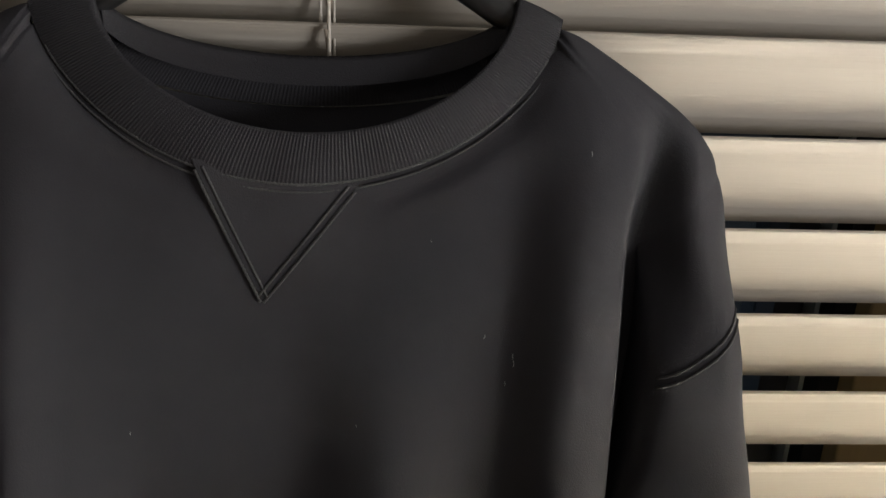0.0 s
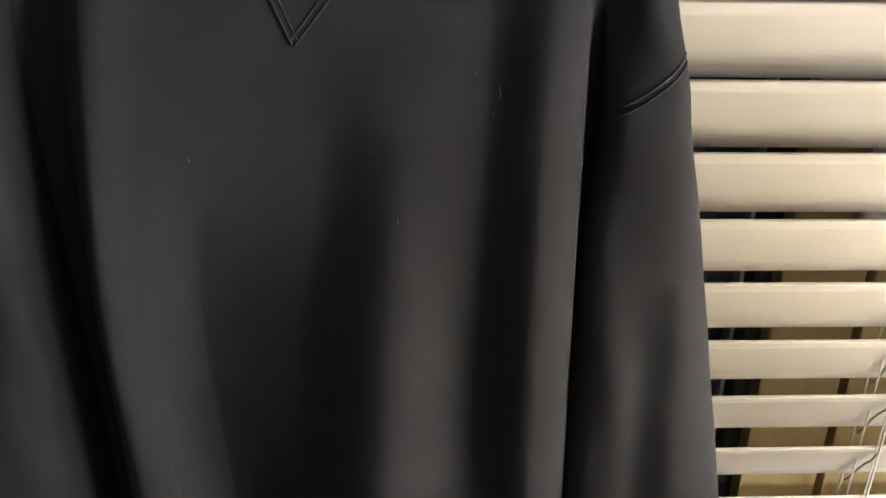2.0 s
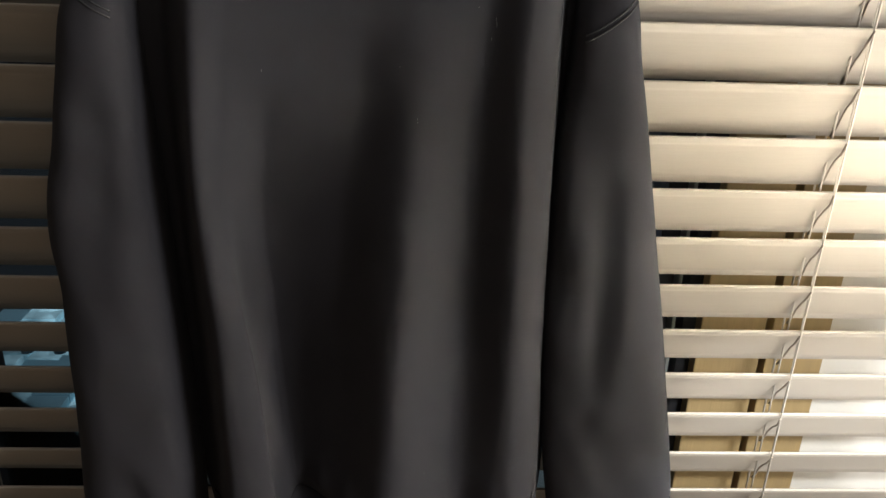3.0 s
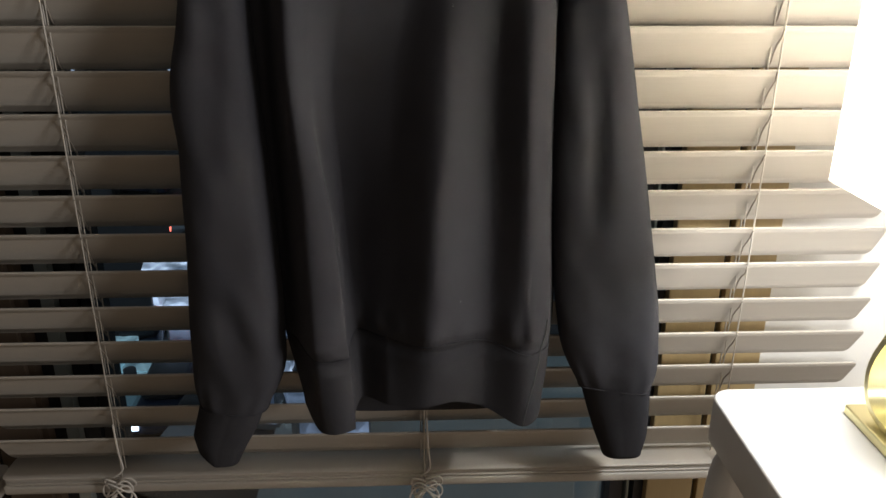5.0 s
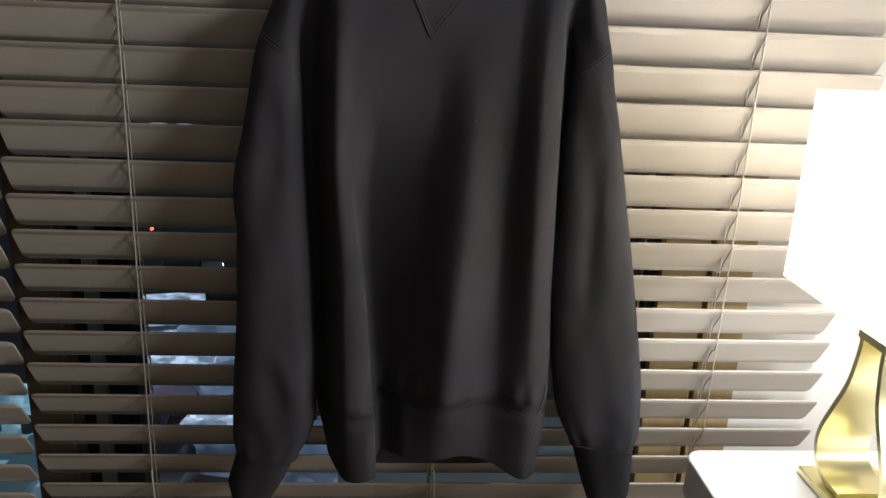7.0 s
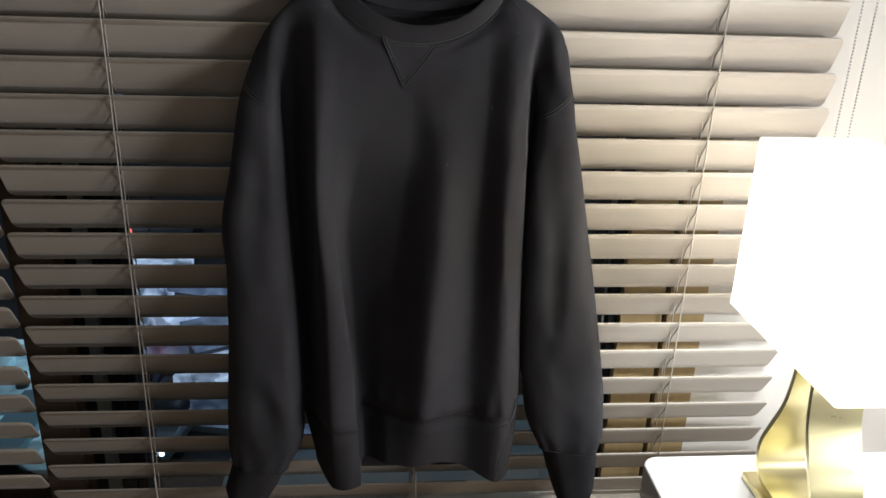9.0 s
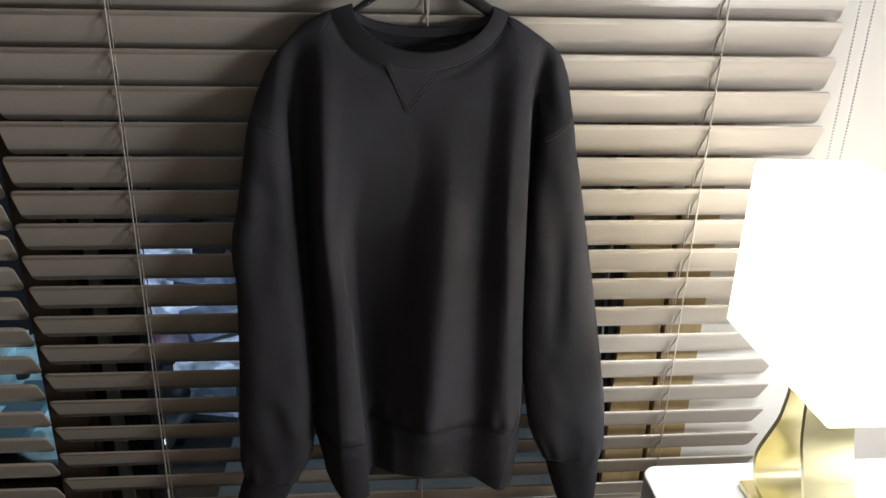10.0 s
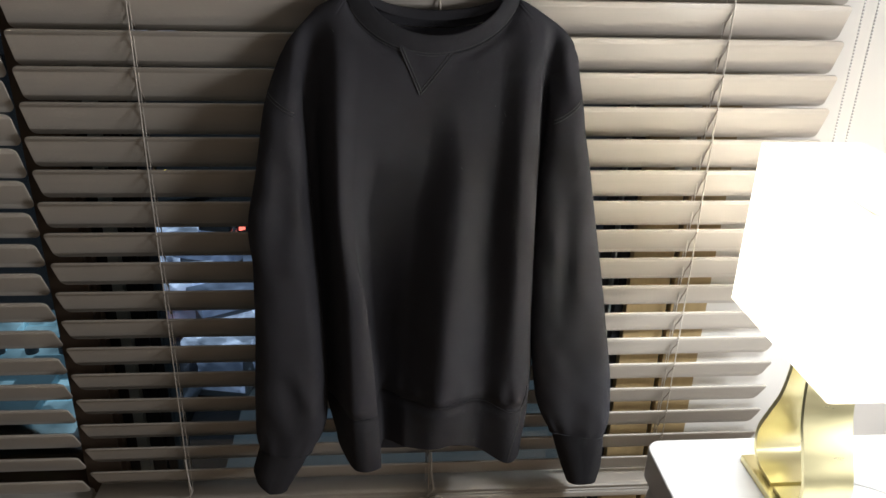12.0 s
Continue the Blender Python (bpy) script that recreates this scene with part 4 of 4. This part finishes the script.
for x, y, turn, m, l in ((-17.5, 49.0, 2.9, dark_paint, dark_car), (-8.4, 36.5, 2.2, dark_paint, dark_car), (-11.2, 41.0, 0.3, silver, silver_car), (-7.5, 32.9, -1.45, silver, silver_car),
                         (-5.2, 32.4, -1.7, dark_paint, dark_car), (-10.7, 27.4, -1.3, dark_paint, dark_car), (-6.7, 21.9, -1.75, silver, silver_car), (-3.4, 23.9, -1.6, silver, silver_car),
                         (-4.7, 29.6, -1.2, silver, silver_car), (-8.4, 23.0, -1.5, dark_paint, dark_car)):
    car(x, y, turn, m, l)

# glazed pavilion glowing teal
pav = tagged(thing("glass_pavilion", (-12.2, 22.6, GZ)), "glazed pavilion glowing teal from inside at night", "pavilion")
part("plinth", box(-3.4, 3.2, -3.6, 4.2, 0, 0.5, 0.05), M_concrete, pav, smooth=False)
for i in range(5):
    for j in range(6):
        m = M_teal if rng.random() < 0.62 else M_teal_dim
        part("panel", box(-3.2 + 1.25 * i, -2.02 + 1.25 * i, -3.4 + 1.22 * j, -2.26 + 1.22 * j, 0.51, 0.9 + 0.2 * (i % 2)), m, pav, smooth=False)
for i in range(6):
    part("planter", tube([(-2.9 + i * 1.1, 0.4, 1.11), (-2.9 + i * 1.1, 0.4, 1.6)], 0.22, 10), M_facade, pav)

# paved strip and far buildings
tagged(part("pavement", box(-4.5, 12.0, 15.0, 27.0, GZ + 0.0, GZ + 0.15, 0.02), material("pale_paving", (0.42, 0.46, 0.45), 0.6, scale=0.7, vary=0.25), smooth=False), "pale concrete pavement along the street", "pavement", kind="structure")


def tower(x, y, w, d, floors, cols, seed, label):
    r = random.Random(seed)
    k = tagged(thing("apartment_building", (x, y, GZ)), label, "building", group="far buildings")
    h = floors * 3.2
    part("wall", box(-w / 2, w / 2, -d / 2, d / 2, 0, h), M_facade, k, smooth=False)
    part("roof", box(-w / 2 - .3, w / 2 + .3, -d / 2 - .3, d / 2 + .3, h + .005, h + .6), M_concrete, k, smooth=False)
    cw = w / cols
    for f in range(floors):
        for c in range(cols):
            m = r.choice((M_black, M_black, M_black, M_blue_dim, M_blue, M_teal_dim))
            x0 = -w / 2 + cw * c
            part("window", box(x0 + cw * .2, x0 + cw * .8, -d / 2 - .05, -d / 2 - .004, f * 3.2 + .9, f * 3.2 + 2.5), m, k, smooth=False)


tower(-26, 78, 22, 12, 6, 9, 4, "dark apartment building with some lit windows")
tower(6, 92, 30, 12, 5, 11, 9, "long dark apartment building with some lit windows")
tower(38, 70, 20, 12, 6, 8, 6, "dark apartment building with few lit windows")
